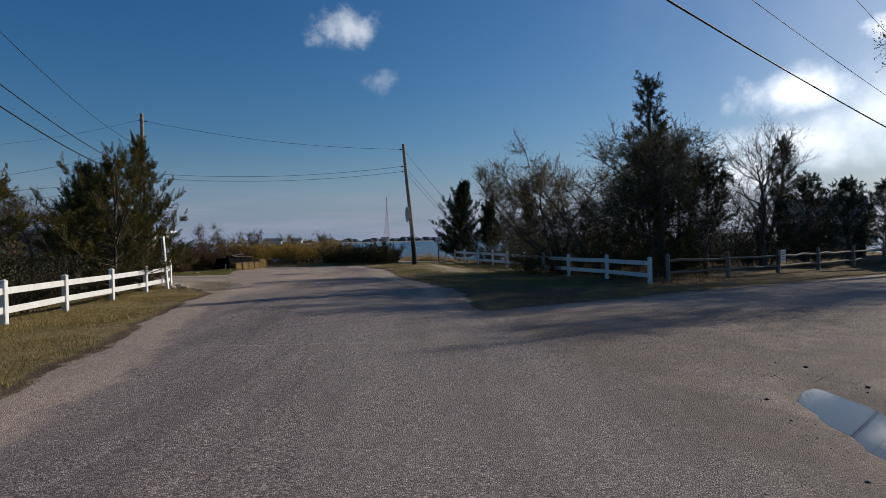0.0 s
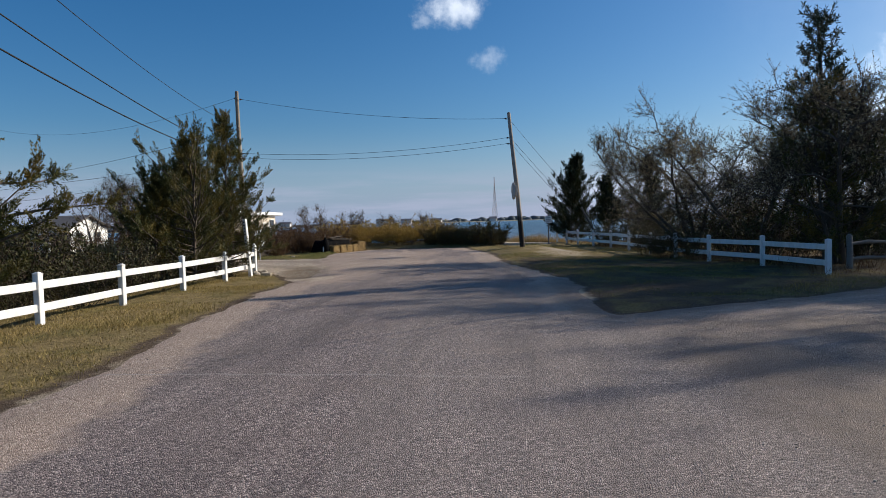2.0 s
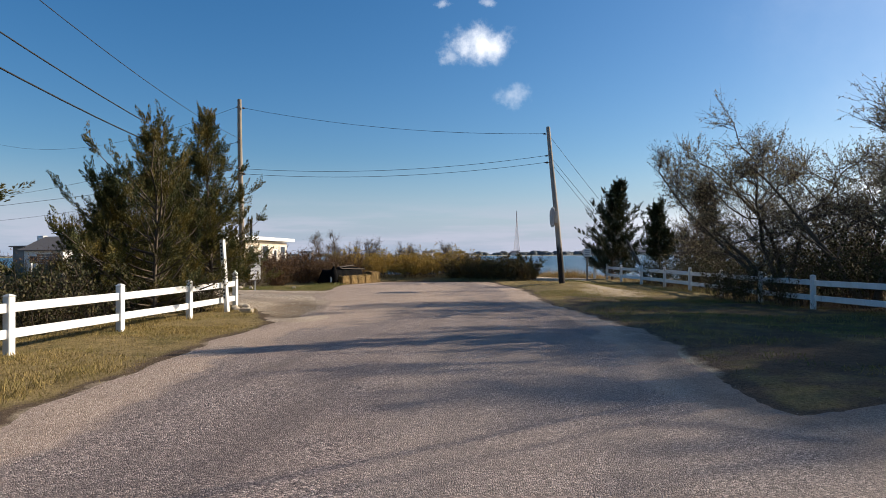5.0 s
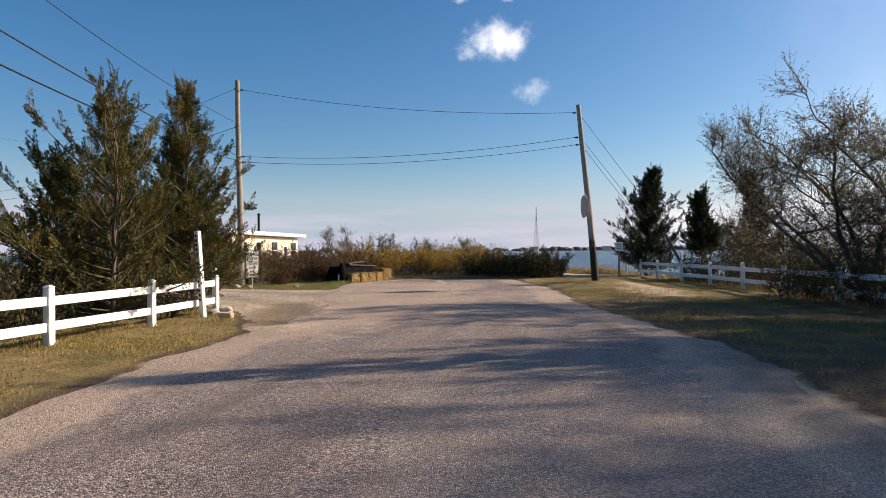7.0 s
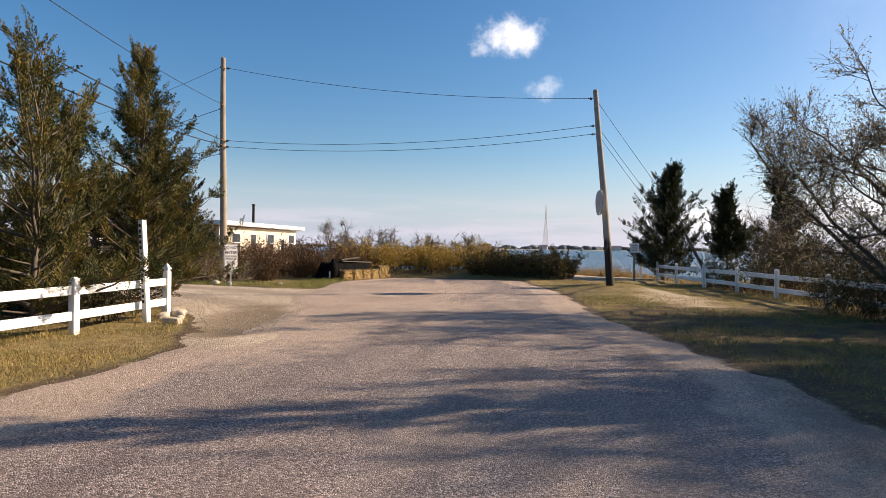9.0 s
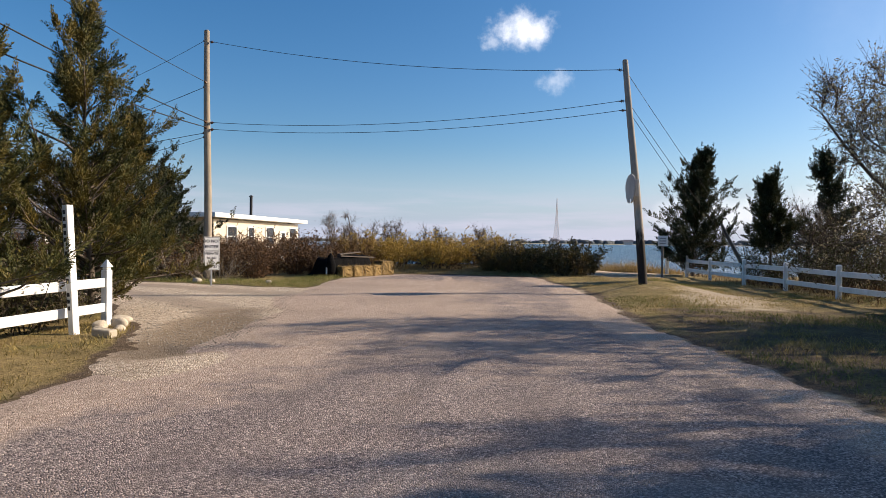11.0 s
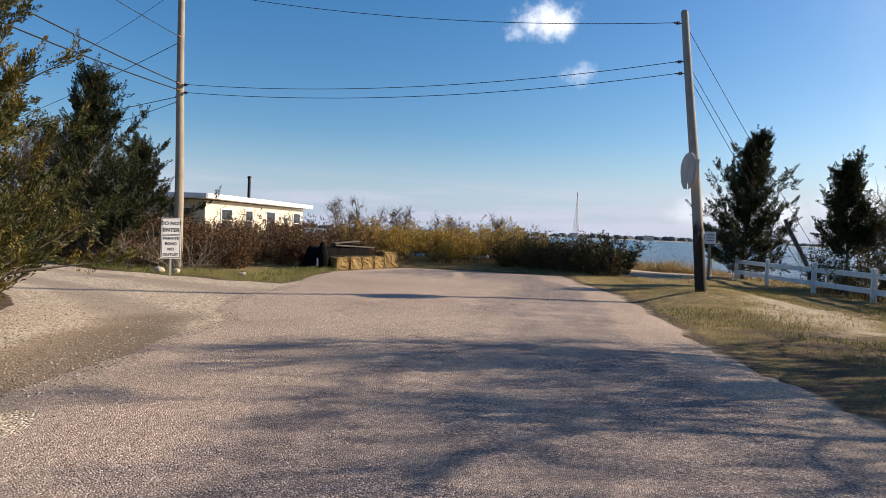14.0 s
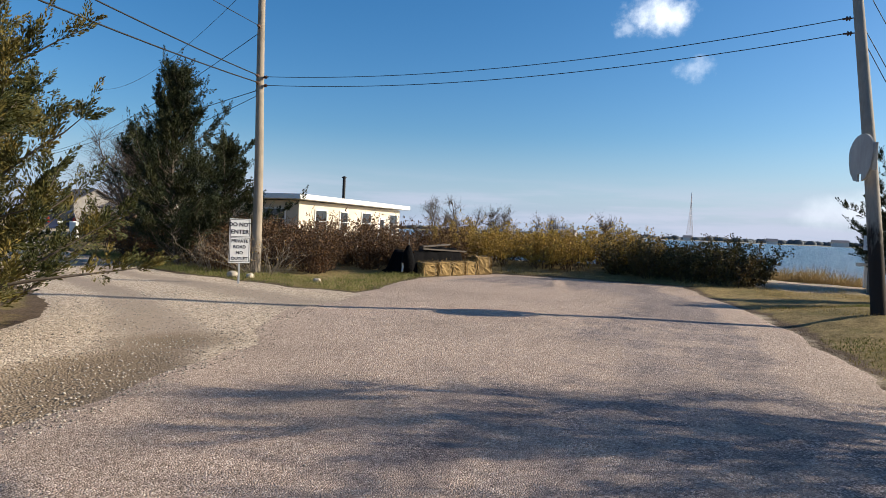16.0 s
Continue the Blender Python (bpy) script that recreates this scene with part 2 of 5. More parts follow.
# ---- materials ----
def make_asphalt():
    m = material("asphalt", 0.85, spec=0.25)
    n = Nodes(m, "world")
    grav, wear = n.attr("gravel"), n.attr("wear")
    chip = n.cells(82.0)
    chipv = n.t.nodes.new("ShaderNodeSeparateColor")
    n.t.links.new(chip, chipv.inputs[0])
    tar = n.ramp(chipv.outputs[0], (0.0, (0.040, 0.034, 0.034)), (0.35, (0.160, 0.133, 0.123)), (0.7, (0.34, 0.284, 0.246)), (1.0, (0.76, 0.65, 0.55)))
    stone = n.ramp(chipv.outputs[1], (0.0, (0.17, 0.127, 0.092)), (0.4, (0.40, 0.307, 0.23)), (0.8, (0.57, 0.455, 0.35)), (1.0, (0.80, 0.69, 0.56)))
    big = n.noise(0.55, 5, 0.65)
    streak = n.noise(0.9, 5, 0.6, stretch=(1.6, 0.16, 1))
    tar = n.mix(n.ramp(big, (0.35, 0.0), (0.7, 0.5)), tar, (0.25, 0.20, 0.165))
    tar = n.mix(n.ramp(streak, (0.45, 0.0), (0.68, 0.5)), tar, (0.105, 0.089, 0.083))
    stain = n.noise(0.33, 6, 0.7)
    stone = n.mix(n.ramp(stain, (0.48, 0.0), (0.68, 0.4)), stone, (0.19, 0.155, 0.12))
    patchy = n.math("ADD", grav, n.math("MULTIPLY", n.math("SUBTRACT", n.noise(1.7, 6, 0.7), 0.5), 1.3))
    w = n.ramp(patchy, (0.35, 0.0), (0.65, 1.0))
    col = n.mix(w, tar, stone)
    dirty = n.math("ADD", wear, n.math("MULTIPLY", n.math("SUBTRACT", n.noise(2.1, 7, 0.75), 0.5), n.math("MULTIPLY", wear, 2.2)))
    col = n.mix(n.ramp(dirty, (0.25, 0.0), (0.95, 0.66)), col, n.mix(n.noise(30.0, 4, 0.7), (0.055, 0.038, 0.025), (0.16, 0.115, 0.078)))
    # a filled cross joint and the seam between two laid strips
    xyz = n.t.nodes.new("ShaderNodeSeparateXYZ")
    n.t.links.new(n.co, xyz.inputs[0])
    px, py = xyz.outputs["X"], xyz.outputs["Y"]
    jit = n.math("MULTIPLY", n.math("SUBTRACT", n.noise(2.2, 4), 0.5), 0.22)
    joint = n.math("ABSOLUTE", n.math("ADD", n.math("SUBTRACT", py, n.math("ADD", 8.95, n.math("MULTIPLY", px, -0.03))), jit))
    jm = n.ramp(n.math("ADD", joint, n.math("MULTIPLY", n.noise(9.0, 4), 0.07)), (0.035, 0.8), (0.075, 0.0))
    jm = n.math("MULTIPLY", jm, n.math("LESS_THAN", px, 1.6))
    col = n.mix(jm, col, (0.40, 0.37, 0.32))
    side = n.math("ADD", px, n.math("SUBTRACT", n.math("MULTIPLY", py, 0.165), 1.35))
    side = n.math("ADD", side, n.math("MULTIPLY", n.math("SUBTRACT", n.noise(3.0, 3), 0.5), 0.12))
    sm = n.math("MULTIPLY", n.ramp(n.math("MULTIPLY", n.math("ADD", side, 0.5), 1.0), (0.46, 0.0), (0.54, 1.0)), n.math("LESS_THAN", py, 19.0))
    col = n.mix(n.math("MULTIPLY", sm, 0.22), col, (0.34, 0.30, 0.25))
    n.color(n.mix(1.0, col, (0.875, 0.85, 0.875), "MULTIPLY"))
    h = n.math("ADD", n.math("MULTIPLY", n.cells(82.0, "Distance"), -1.0), n.math("MULTIPLY", n.noise(14.0, 4), 0.6))
    n.bump(h, 0.8, 0.012)
    return m


def make_gravel():
    m = material("gravel", 0.92, spec=0.2)
    n = Nodes(m, "world")
    chip = n.cells(42.0)
    c = n.t.nodes.new("ShaderNodeSeparateColor")
    n.t.links.new(chip, c.inputs[0])
    stone = n.ramp(c.outputs[0], (0.0, (0.25, 0.19, 0.13)), (0.5, (0.50, 0.395, 0.285)), (1.0, (0.76, 0.64, 0.49)))
    mud = n.mix(n.noise(3.0, 6, 0.7), (0.25, 0.195, 0.145), (0.42, 0.335, 0.255))
    track = n.math("ADD", n.attr("track"), n.math("MULTIPLY", n.math("SUBTRACT", n.noise(0.8, 6, 0.7), 0.5), 0.9))
    col = n.mix(n.ramp(track, (0.3, 0.0), (0.7, 0.85)), stone, mud)
    col = n.mix(n.math("MULTIPLY", n.attr("wet"), 0.8), col, n.mix(n.noise(7.0, 6, 0.7), (0.11, 0.077, 0.046), (0.23, 0.165, 0.10)))
    n.color(n.mix(1.0, col, (0.90, 0.91, 0.94), "MULTIPLY"))
    n.bump(n.math("ADD", n.math("MULTIPLY", n.cells(42.0, "Distance"), -1.0), n.noise(6.0, 5)), 0.8, 0.02)
    return m


def make_ground():
    m = material("soil and turf", 0.95, spec=0.15)
    n = Nodes(m, "world")
    big, fine = n.noise(0.7, 6, 0.65), n.ramp(n.math("ADD", n.math("MULTIPLY", n.noise(22.0, 6, 0.7), 0.6), n.math("MULTIPLY", n.noise(3.2, 6, 0.7), 0.4)), (0.36, 0.0), (0.64, 1.0))
    turf = n.mix(fine, (0.09, 0.066, 0.026), (0.42, 0.32, 0.145))
    green = n.mix(fine, (0.035, 0.042, 0.011), (0.17, 0.165, 0.045))
    turf = n.mix(n.ramp(big, (0.5, 0.0), (0.68, 0.6)), turf, green)
    dirt = n.mix(fine, (0.045, 0.032, 0.021), (0.19, 0.138, 0.092))
    sand = n.mix(fine, (0.36, 0.29, 0.20), (0.60, 0.51, 0.38))
    d = n.math("ADD", n.attr("bare"), n.math("MULTIPLY", n.math("SUBTRACT", n.noise(1.6, 6, 0.7), 0.5), 1.4))
    col = n.mix(n.ramp(d, (0.4, 0.0), (0.65, 1.0)), turf, dirt)
    s = n.math("ADD", n.attr("sand"), n.math("MULTIPLY", n.math("SUBTRACT", n.noise(0.9, 6, 0.7), 0.5), 1.0))
    col = n.mix(n.ramp(s, (0.42, 0.0), (0.6, 1.0)), col, sand)
    n.color(n.mix(1.0, col, (0.87, 0.86, 0.86), "MULTIPLY"))
    n.bump(n.math("ADD", fine, n.noise(60.0, 4)), 0.8, 0.03)
    return m


def make_leaf(name, a, b, c, rough=0.65, through=0.15):
    m = material(name, rough, spec=0.25)
    n = Nodes(m)
    clump = n.noise(1.4, 3, 0.6)
    col = n.mix(n.island(), a, b)
    col = n.mix(n.ramp(clump, (0.45, 0.0), (0.7, 0.8)), col, c)
    n.color(col)
    # light passes through thin leaves
    tr = n.t.nodes.new("ShaderNodeBsdfTranslucent")
    n.t.links.new(col, tr.inputs["Color"])
    mx = n.t.nodes.new("ShaderNodeMixShader")
    mx.inputs[0].default_value = through
    n.t.links.new(n.b.outputs[0], mx.inputs[1])
    n.t.links.new(tr.outputs[0], mx.inputs[2])
    n.t.links.new(mx.outputs[0], n.t.nodes["Material Output"].inputs["Surface"])
    return m


def make_bark(name, a, b):
    m = material(name, 0.9, spec=0.15)
    n = Nodes(m)
    g = n.noise(9.0, 5, 0.7, stretch=(3, 3, 0.5))
    n.color(n.mix(g, a, b))
    n.bump(g, 0.6, 0.015)
    return m


def make_paint(name, a, b, scale=5.0, rough=0.45, streak=True):
    m = material(name, rough, spec=0.4)
    n = Nodes(m)
    g = n.noise(scale, 6, 0.7, stretch=(1, 1, 0.4) if streak else None)
    col = n.mix(n.ramp(g, (0.4, 0.0), (0.75, 1.0)), a, b)
    n.color(col)
    n.rough(n.ramp(g, (0.3, rough - 0.1), (0.8, rough + 0.2)))
    n.bump(n.noise(60.0, 3), 0.15, 0.003)
    return m


def make_wood(name, a, b, along="z", rough=0.85, tar=False):
    m = material(name, rough, spec=0.2)
    n = Nodes(m)
    st = {"z": (6, 6, 0.35), "x": (0.35, 6, 6), "y": (6, 0.35, 6)}[along]
    g = n.noise(6.0, 6, 0.7, stretch=st)
    col = n.mix(g, a, b)
    col = n.mix(n.ramp(n.noise(1.2, 4), (0.45, 0.0), (0.7, 0.5)), col, tuple(0.55 * x for x in a))
    if tar:  # creosote creeping up from the butt
        s = n.t.nodes.new("ShaderNodeSeparateXYZ")
        n.t.links.new(n.co, s.inputs[0])
        lim = n.math("ADD", s.outputs["Z"], n.math("MULTIPLY", n.noise(3.0, 5, 0.6, stretch=(4, 4, 0.6)), -1.6))
        col = n.mix(n.ramp(n.math("MULTIPLY", lim, 0.5), (0.25, 1.0), (0.5, 0.0)), col, (0.03, 0.024, 0.02))
    n.color(col)
    n.bump(g, 0.5, 0.01)
    return m


ASPHALT, GRAVEL, GROUND = make_asphalt(), make_gravel(), make_ground()
CEDAR = make_leaf("cedar foliage", (0.022, 0.030, 0.010), (0.095, 0.096, 0.026), (0.20, 0.138, 0.028), 0.65, 0.14)
CEDAR_DARK = make_leaf("dark cedar foliage", (0.010, 0.016, 0.007), (0.036, 0.046, 0.016), (0.06, 0.056, 0.018), 0.6, 0.06)
PINE = make_leaf("pine needles", (0.012, 0.020, 0.010), (0.036, 0.048, 0.02), (0.032, 0.042, 0.02), 0.5, 0.06)
BROWN = make_leaf("autumn leaves", (0.05, 0.028, 0.013), (0.165, 0.092, 0.038), (0.105, 0.05, 0.025), 0.75, 0.18)
GOLD = make_leaf("golden leaves", (0.19, 0.115, 0.022), (0.48, 0.31, 0.055), (0.25, 0.205, 0.05), 0.7, 0.25)
OLIVE = make_leaf("olive leaves", (0.016, 0.019, 0.007), (0.068, 0.068, 0.022), (0.085, 0.06, 0.019), 0.65, 0.15)
RUSSET = make_leaf("olive and russet leaves", (0.03, 0.026, 0.009), (0.13, 0.105, 0.032), (0.15, 0.085, 0.024), 0.65, 0.18)
WILLOW = make_leaf("sparse willow leaves", (0.10, 0.088, 0.05), (0.32, 0.27, 0.17), (0.17, 0.14, 0.07), 0.6, 0.35)
REED = make_leaf("dry beach grass", (0.22, 0.15, 0.06), (0.42, 0.30, 0.13), (0.30, 0.20, 0.08), 0.8, 0.2)
TURF = make_leaf("grass blades", (0.12, 0.09, 0.03), (0.43, 0.32, 0.125), (0.24, 0.20, 0.07), 0.8, 0.25)
LUSH = make_leaf("fresh green grass blades", (0.07, 0.085, 0.02), (0.20, 0.205, 0.055), (0.25, 0.21, 0.08), 0.7, 0.2)
BARK = make_bark("grey brown bark", (0.055, 0.043, 0.034), (0.15, 0.125, 0.10))
TWIG = make_bark("twig bark", (0.032, 0.023, 0.018), (0.10, 0.075, 0.058))
PALE_TWIG = make_bark("bleached twig bark", (0.16, 0.13, 0.10), (0.32, 0.27, 0.21))
VINYL = make_paint("white fence vinyl", (0.74, 0.74, 0.73), (0.58, 0.57, 0.53), 4.0, 0.4)
POLEWOOD = make_wood("weathered pole wood", (0.20, 0.165, 0.125), (0.36, 0.31, 0.245))
POLETAR = make_wood("creosoted pole wood", (0.21, 0.187, 0.16), (0.37, 0.335, 0.29), tar=True)
OLDWOOD = make_wood("grey split wood", (0.11, 0.10, 0.09), (0.27, 0.24, 0.21), "x")
STEEL = make_paint("galvanised steel", (0.35, 0.36, 0.37), (0.25, 0.25, 0.25), 8.0, 0.5)
CABLE = material("black cable", 0.6, (0.015, 0.015, 0.016))
PORCELAIN = material("brown porcelain", 0.25, (0.09, 0.05, 0.035))
BLACKINK = material("black sign paint", 0.5, (0.03, 0.03, 0.035))
SIGNWHITE = make_paint("white sign face", (0.78, 0.78, 0.76), (0.66, 0.65, 0.62), 3.0, 0.4)
ROCK = make_bark("pale boulder stone", (0.30, 0.25, 0.19), (0.52, 0.46, 0.37))


# ---- the ground, the road and the drive ----
LEFT_EDGE = ((-14, 0, 5.7, 8.1, 12.5, 16.5, 20, 23, 24.7, 26.7, 29, 32.4, 34, 36, 38, 40, 42), (-2.6, -2.6, -2.7, -3.1, -4.1, -4.8, -5.3, -5.75, -6.0, -6.6, -8.0, -8.6, -9.0, -9.6, -9.7, -9.2, -8.8))
RIGHT_EDGE = ((-14, 12.0, 12.9, 14.5, 17, 20.3, 23.2, 26, 28.2, 32.7, 36, 39.5, 42), (6.6, 5.0, 3.0, 2.6, 2.55, 2.2, 1.45, 0.6, 0.05, -0.6, -1.2, -2.4, -3.0))
DRIVE_NEAR = ((-80, -45, -30, -23, -18, -14.5, -12.2, -10, -8, -6.9, -5.8, -4), (62, 43.5, 35.6, 32.4, 30.4, 29.0, 28.0, 26.2, 24.4, 22.7, 21.1, 19.5))
DRIVE_FAR = ((-80, -45, -28, -21, -16.2, -12.4, -8.3, -4), (67, 47.5, 38.2, 35.3, 33.4, 32.75, 32.5, 32.5))


def wobbly(x, y, scale, seed):
    """Smooth noise between about -1 and 1, from sums of sines."""
    r = np.random.default_rng(seed)
    out = 0
    for k in range(6):
        a, ph = r.uniform(0, 2 * np.pi, 2)
        s = scale * (1.0 + 0.55 * k)
        out = out + np.sin((x * np.cos(a) + y * np.sin(a)) * s + ph) / (1 + 0.5 * k)
    return out / 2.2


def road_depth(x, y):
    """How far inside the tarred road and the lot beside it a place lies."""
    d = np.minimum(np.minimum(x - np.interp(y, *LEFT_EDGE), np.interp(y, *RIGHT_EDGE) - x), 41.7 - y)
    lot = np.minimum(15.3 + (x - 6.6) * 0.577 - y, x - 1.0)
    return np.maximum(d, lot) + 0.13 * wobbly(x, y, 1.6, 3) + 0.05 * wobbly(x, y, 7.0, 4)


def drive_depth(x, y):
    d = np.minimum(np.interp(x, *DRIVE_FAR) - y, y - np.interp(x, *DRIVE_NEAR))
    return np.minimum(d, -4.6 - x) + 0.18 * wobbly(x, y, 1.3, 5) + 0.06 * wobbly(x, y, 6.0, 6)


def smooth(v, a, b):
    t = np.clip((v - a) / (b - a), 0, 1)
    return t * t * (3 - 2 * t)


PUDDLES = ((5.47, 4.5, 0.39, 1.3, -17.0), (-6.55, 23.9, 0.62, 2.4, 20.0))


def puddle_depth(x, y):
    """1 in the middle of a puddle, 0 at its shore, less outside."""
    best = np.full(np.shape(x), -9.0)
    for px, py, rx, ry, turn in PUDDLES:
        c, s = np.cos(radians(turn)), np.sin(radians(turn))
        u, v = (x - px) * c + (y - py) * s, -(x - px) * s + (y - py) * c
        best = np.maximum(best, 1 - np.hypot(u / rx, v / ry) + 0.22 * wobbly(x, y, 2.6, 8))
    return best


def land_height(x, y):
    """The lie of the land: flat by the road, a low dune behind it, then down to the bay."""
    z = 0.035 * wobbly(x, y, 0.9, 1) + 0.02 * wobbly(x, y, 3.0, 2)
    z = z + 0.30 * np.exp(-((y - 46.5) / 3.5) ** 2) * smooth(-x, -1.0, 3.0) * smooth(-x, 40, 15)
    z = z + 0.32 * np.exp(-((x - 1.35) / 1.5) ** 2 - ((y - 34.6) / 3.0) ** 2)      # the knoll that the pole stands on
    shore = 56 + 5 * smooth(-x, 0, 14) + 1.2 * wobbly(x, y * 0, 0.25, 11) + 0.5 * np.maximum(-x - 14, 0)
    far = np.hypot(x, y)
    bay = smooth(y - shore, -8, 8) * (far < 1200)
    z = z * (1 - bay) + (-1.9) * bay
    over = np.maximum(road_depth(x, y), drive_depth(x, y))
    verge = smooth(over, -0.9, 0.05)
    z = z * (1 - verge) + (-0.012) * verge
    return z - 0.06 * smooth(over, 0.05, 0.5)


def grid_mesh(name, xs, ys, height, keep=None, **fields):
    """A sheet over a grid; fields: numbers for each vertex, from x and y."""
    x, y = np.meshgrid(xs, ys, indexing="ij")
    x, y = x.ravel(), y.ravel()
    v = np.stack([x, y, height(x, y)], 1)
    i = np.arange(len(xs) - 1)[:, None] * len(ys)
    j = np.arange(len(ys) - 1)[None]
    f = np.stack([i + j, i + j + len(ys), i + j + len(ys) + 1, i + j + 1], -1).reshape(-1, 4)
    if keep is not None:
        f = f[keep(v[f].mean(1)[:, 0], v[f].mean(1)[:, 1])]
        used = np.unique(f)
        back = np.zeros(len(v), int)
        back[used] = np.arange(len(used))
        v, f = v[used], back[f]
    me = arr_mesh(name, v, f)
    for key, fun in fields.items():
        a = me.attributes.new(key, "FLOAT", "POINT")
        a.data.foreach_set("value", np.asarray(fun(v[:, 0], v[:, 1]), np.float32))
    me.polygons.foreach_set("use_smooth", np.ones(len(me.polygons), bool))
    return me


def reach(lo, hi, step, far_lo, far_hi):
    """Even steps between lo and hi, then ever longer ones out to the horizon."""
    inner = np.arange(lo, hi + step / 2, step)
    out = lambda a, b: a + np.sign(b - a) * np.geomspace(0.4, abs(b - a), 34)  # noqa: E731
    return np.concatenate([out(lo, far_lo)[::-1], inner, out(hi, far_hi)])


def bareness(x, y):
    d = np.maximum(road_depth(x, y), drive_depth(x, y))
    b = 0.66 * smooth(d, -0.85, -0.3) + 0.34 * smooth(d, -0.4, -0.1)
    b = np.maximum(b, 0.56 * smooth(x, -0.5, 1.5) * smooth(y, 14, 17) * smooth(y, 34, 30))
    b = np.maximum(b, 0.8 * np.exp(-((x - 4.6) / 2.8) ** 2 - ((y - 17.5) / 5.0) ** 2))    # trampled under the trees
    b = np.maximum(b, smooth(puddle_depth(x, y), -0.5, -0.1))
    return np.maximum(b, 0.55 * smooth(x, -9.0, -10.5) * smooth(y, 27.5, 26.0))


def sandiness(x, y):
    s = smooth(y, 41.0, 45.5) * np.exp(-((x - 0.6 - 0.05 * (y - 42)) / 2.3) ** 2) * smooth(y, 60, 55)
    s = np.maximum(s, 0.66 * np.exp(-((x - 2.9) / 2.2) ** 2 - ((y - 32.5) / 3.6) ** 2))
    s = np.maximum(s, 0.58 * smooth(road_depth(x, y), -0.75, -0.1) * np.where(x < 0, 0.93, smooth(y, 12, 16)))
    return np.maximum(s, smooth(y, 49, 52) * 0.9 * smooth(y, 75, 60))


ground = part("ground", grid_mesh("ground", reach(-17, 15, 0.24, -4200, 4200), reach(-6, 50, 0.24, -900, 4300), land_height, bare=bareness, sand=sandiness), GROUND)
tagged(ground, "sandy verge of short dry grass and bare soil", "ground", kind="structure")


def road_height(x, y):
    d = road_depth(x, y)
    z = 0.012 + 0.03 * np.minimum(d, 0.0) / 0.3 + 0.006 * wobbly(x, y, 1.1, 21)
    crown = 0.03 * smooth(d, 0.0, 2.5)
    return z + crown - 0.05 * smooth(puddle_depth(x, y), -0.5, 0.4)


def gravel_share(x, y):
    d = road_depth(x, y)
    g = 0.85 * smooth(d, 1.3, 0.3)
    lot = smooth(x + 0.10 * y, 3.0, 5.6) * smooth(y, 17.5, 13.5)
    mouth = np.exp(-((x + 5.9) / 2.9) ** 2 - ((y - 29.4) / 3.6) ** 2)
    tip = 0.8 * np.exp(-((x + 3.5) / 1.6) ** 2 - ((y - 28.2) / 2.2) ** 2)
    left = 0.85 * smooth(x, -1.8, -4.6) * smooth(y, 16, 22) * smooth(y, 41, 35)
    broad = 0.46 * smooth(y, 16, 24) * smooth(y, 36, 31) * smooth(x + 0.1 * y, 4.0, 1.0)
    crack = 0.9 * np.exp(-((x + 4.6 + 0.28 * (y - 34)) / 0.22) ** 2) * smooth(y, 32.5, 34) * smooth(y, 42, 40)
    return np.maximum.reduce([g, 0.5 * lot, mouth, tip, left, crack, broad])


def wear_share(x, y):
    """Damp, dirty patches in the lot, and the dark run-off by the puddles."""
    w = 0.75 * np.exp(-((x - 4.7) / 1.0) ** 2 - ((y - 7.9) / 1.0) ** 2)
    w = np.maximum(w, 0.6 * np.exp(-((x - 6.5) / 2.5) ** 2 - ((y - 9.5) / 1.6) ** 2))
    w = np.maximum(w, (0.92 + 0.34 * wobbly(x, y, 1.5, 25)) * smooth(x + 0.12 * y, 3.4, 5.2) * smooth(y, 15, 11))
    w = np.maximum(w, 0.85 * smooth(road_depth(x, y), 0.9, 0.0) * smooth(x, 1.2, 2.2) * smooth(y, 10.5, 12.5) * smooth(y, 23, 18))
    return np.maximum(w, smooth(puddle_depth(x, y), -0.2, 0.1) * (0.15 + 0.85 * (x > 0)))


road = part("road", grid_mesh("road", np.arange(-11, 30, 0.16), np.arange(-14, 42.6, 0.16), road_height, lambda x, y: road_depth(x, y) > -0.32,
                              gravel=gravel_share, wear=wear_share), ASPHALT)
tagged(road, "worn grey asphalt road with gravelly edges", "road", kind="structure")


def drive_height(x, y):
    d = drive_depth(x, y)
    return 0.008 + 0.03 * np.minimum(d, 0.0) / 0.3 + 0.012 * wobbly(x, y, 1.0, 22) - 0.055 * smooth(puddle_depth(x, y), -0.5, 0.4)


def track_share(x, y):
    a = (y - np.interp(x, *DRIVE_NEAR)) / (np.interp(x, *DRIVE_FAR) - np.interp(x, *DRIVE_NEAR) + 1e-6)
    t = np.exp(-((a - 0.27) / 0.12) ** 2) + np.exp(-((a - 0.72) / 0.13) ** 2)
    return 0.85 * t * smooth(x, -4.5, -7.5)


drive = part("gravel_drive", grid_mesh("gravel_drive", np.arange(-78, -4, 0.2), np.arange(19.4, 66, 0.2), drive_height, lambda x, y: drive_depth(x, y) > -0.32,
                                       track=track_share, wet=lambda x, y: smooth(puddle_depth(x, y), -0.7, 0.1)), GRAVEL)
tagged(drive, "pale gravel drive with two darker wheel tracks", "gravel drive", kind="structure")

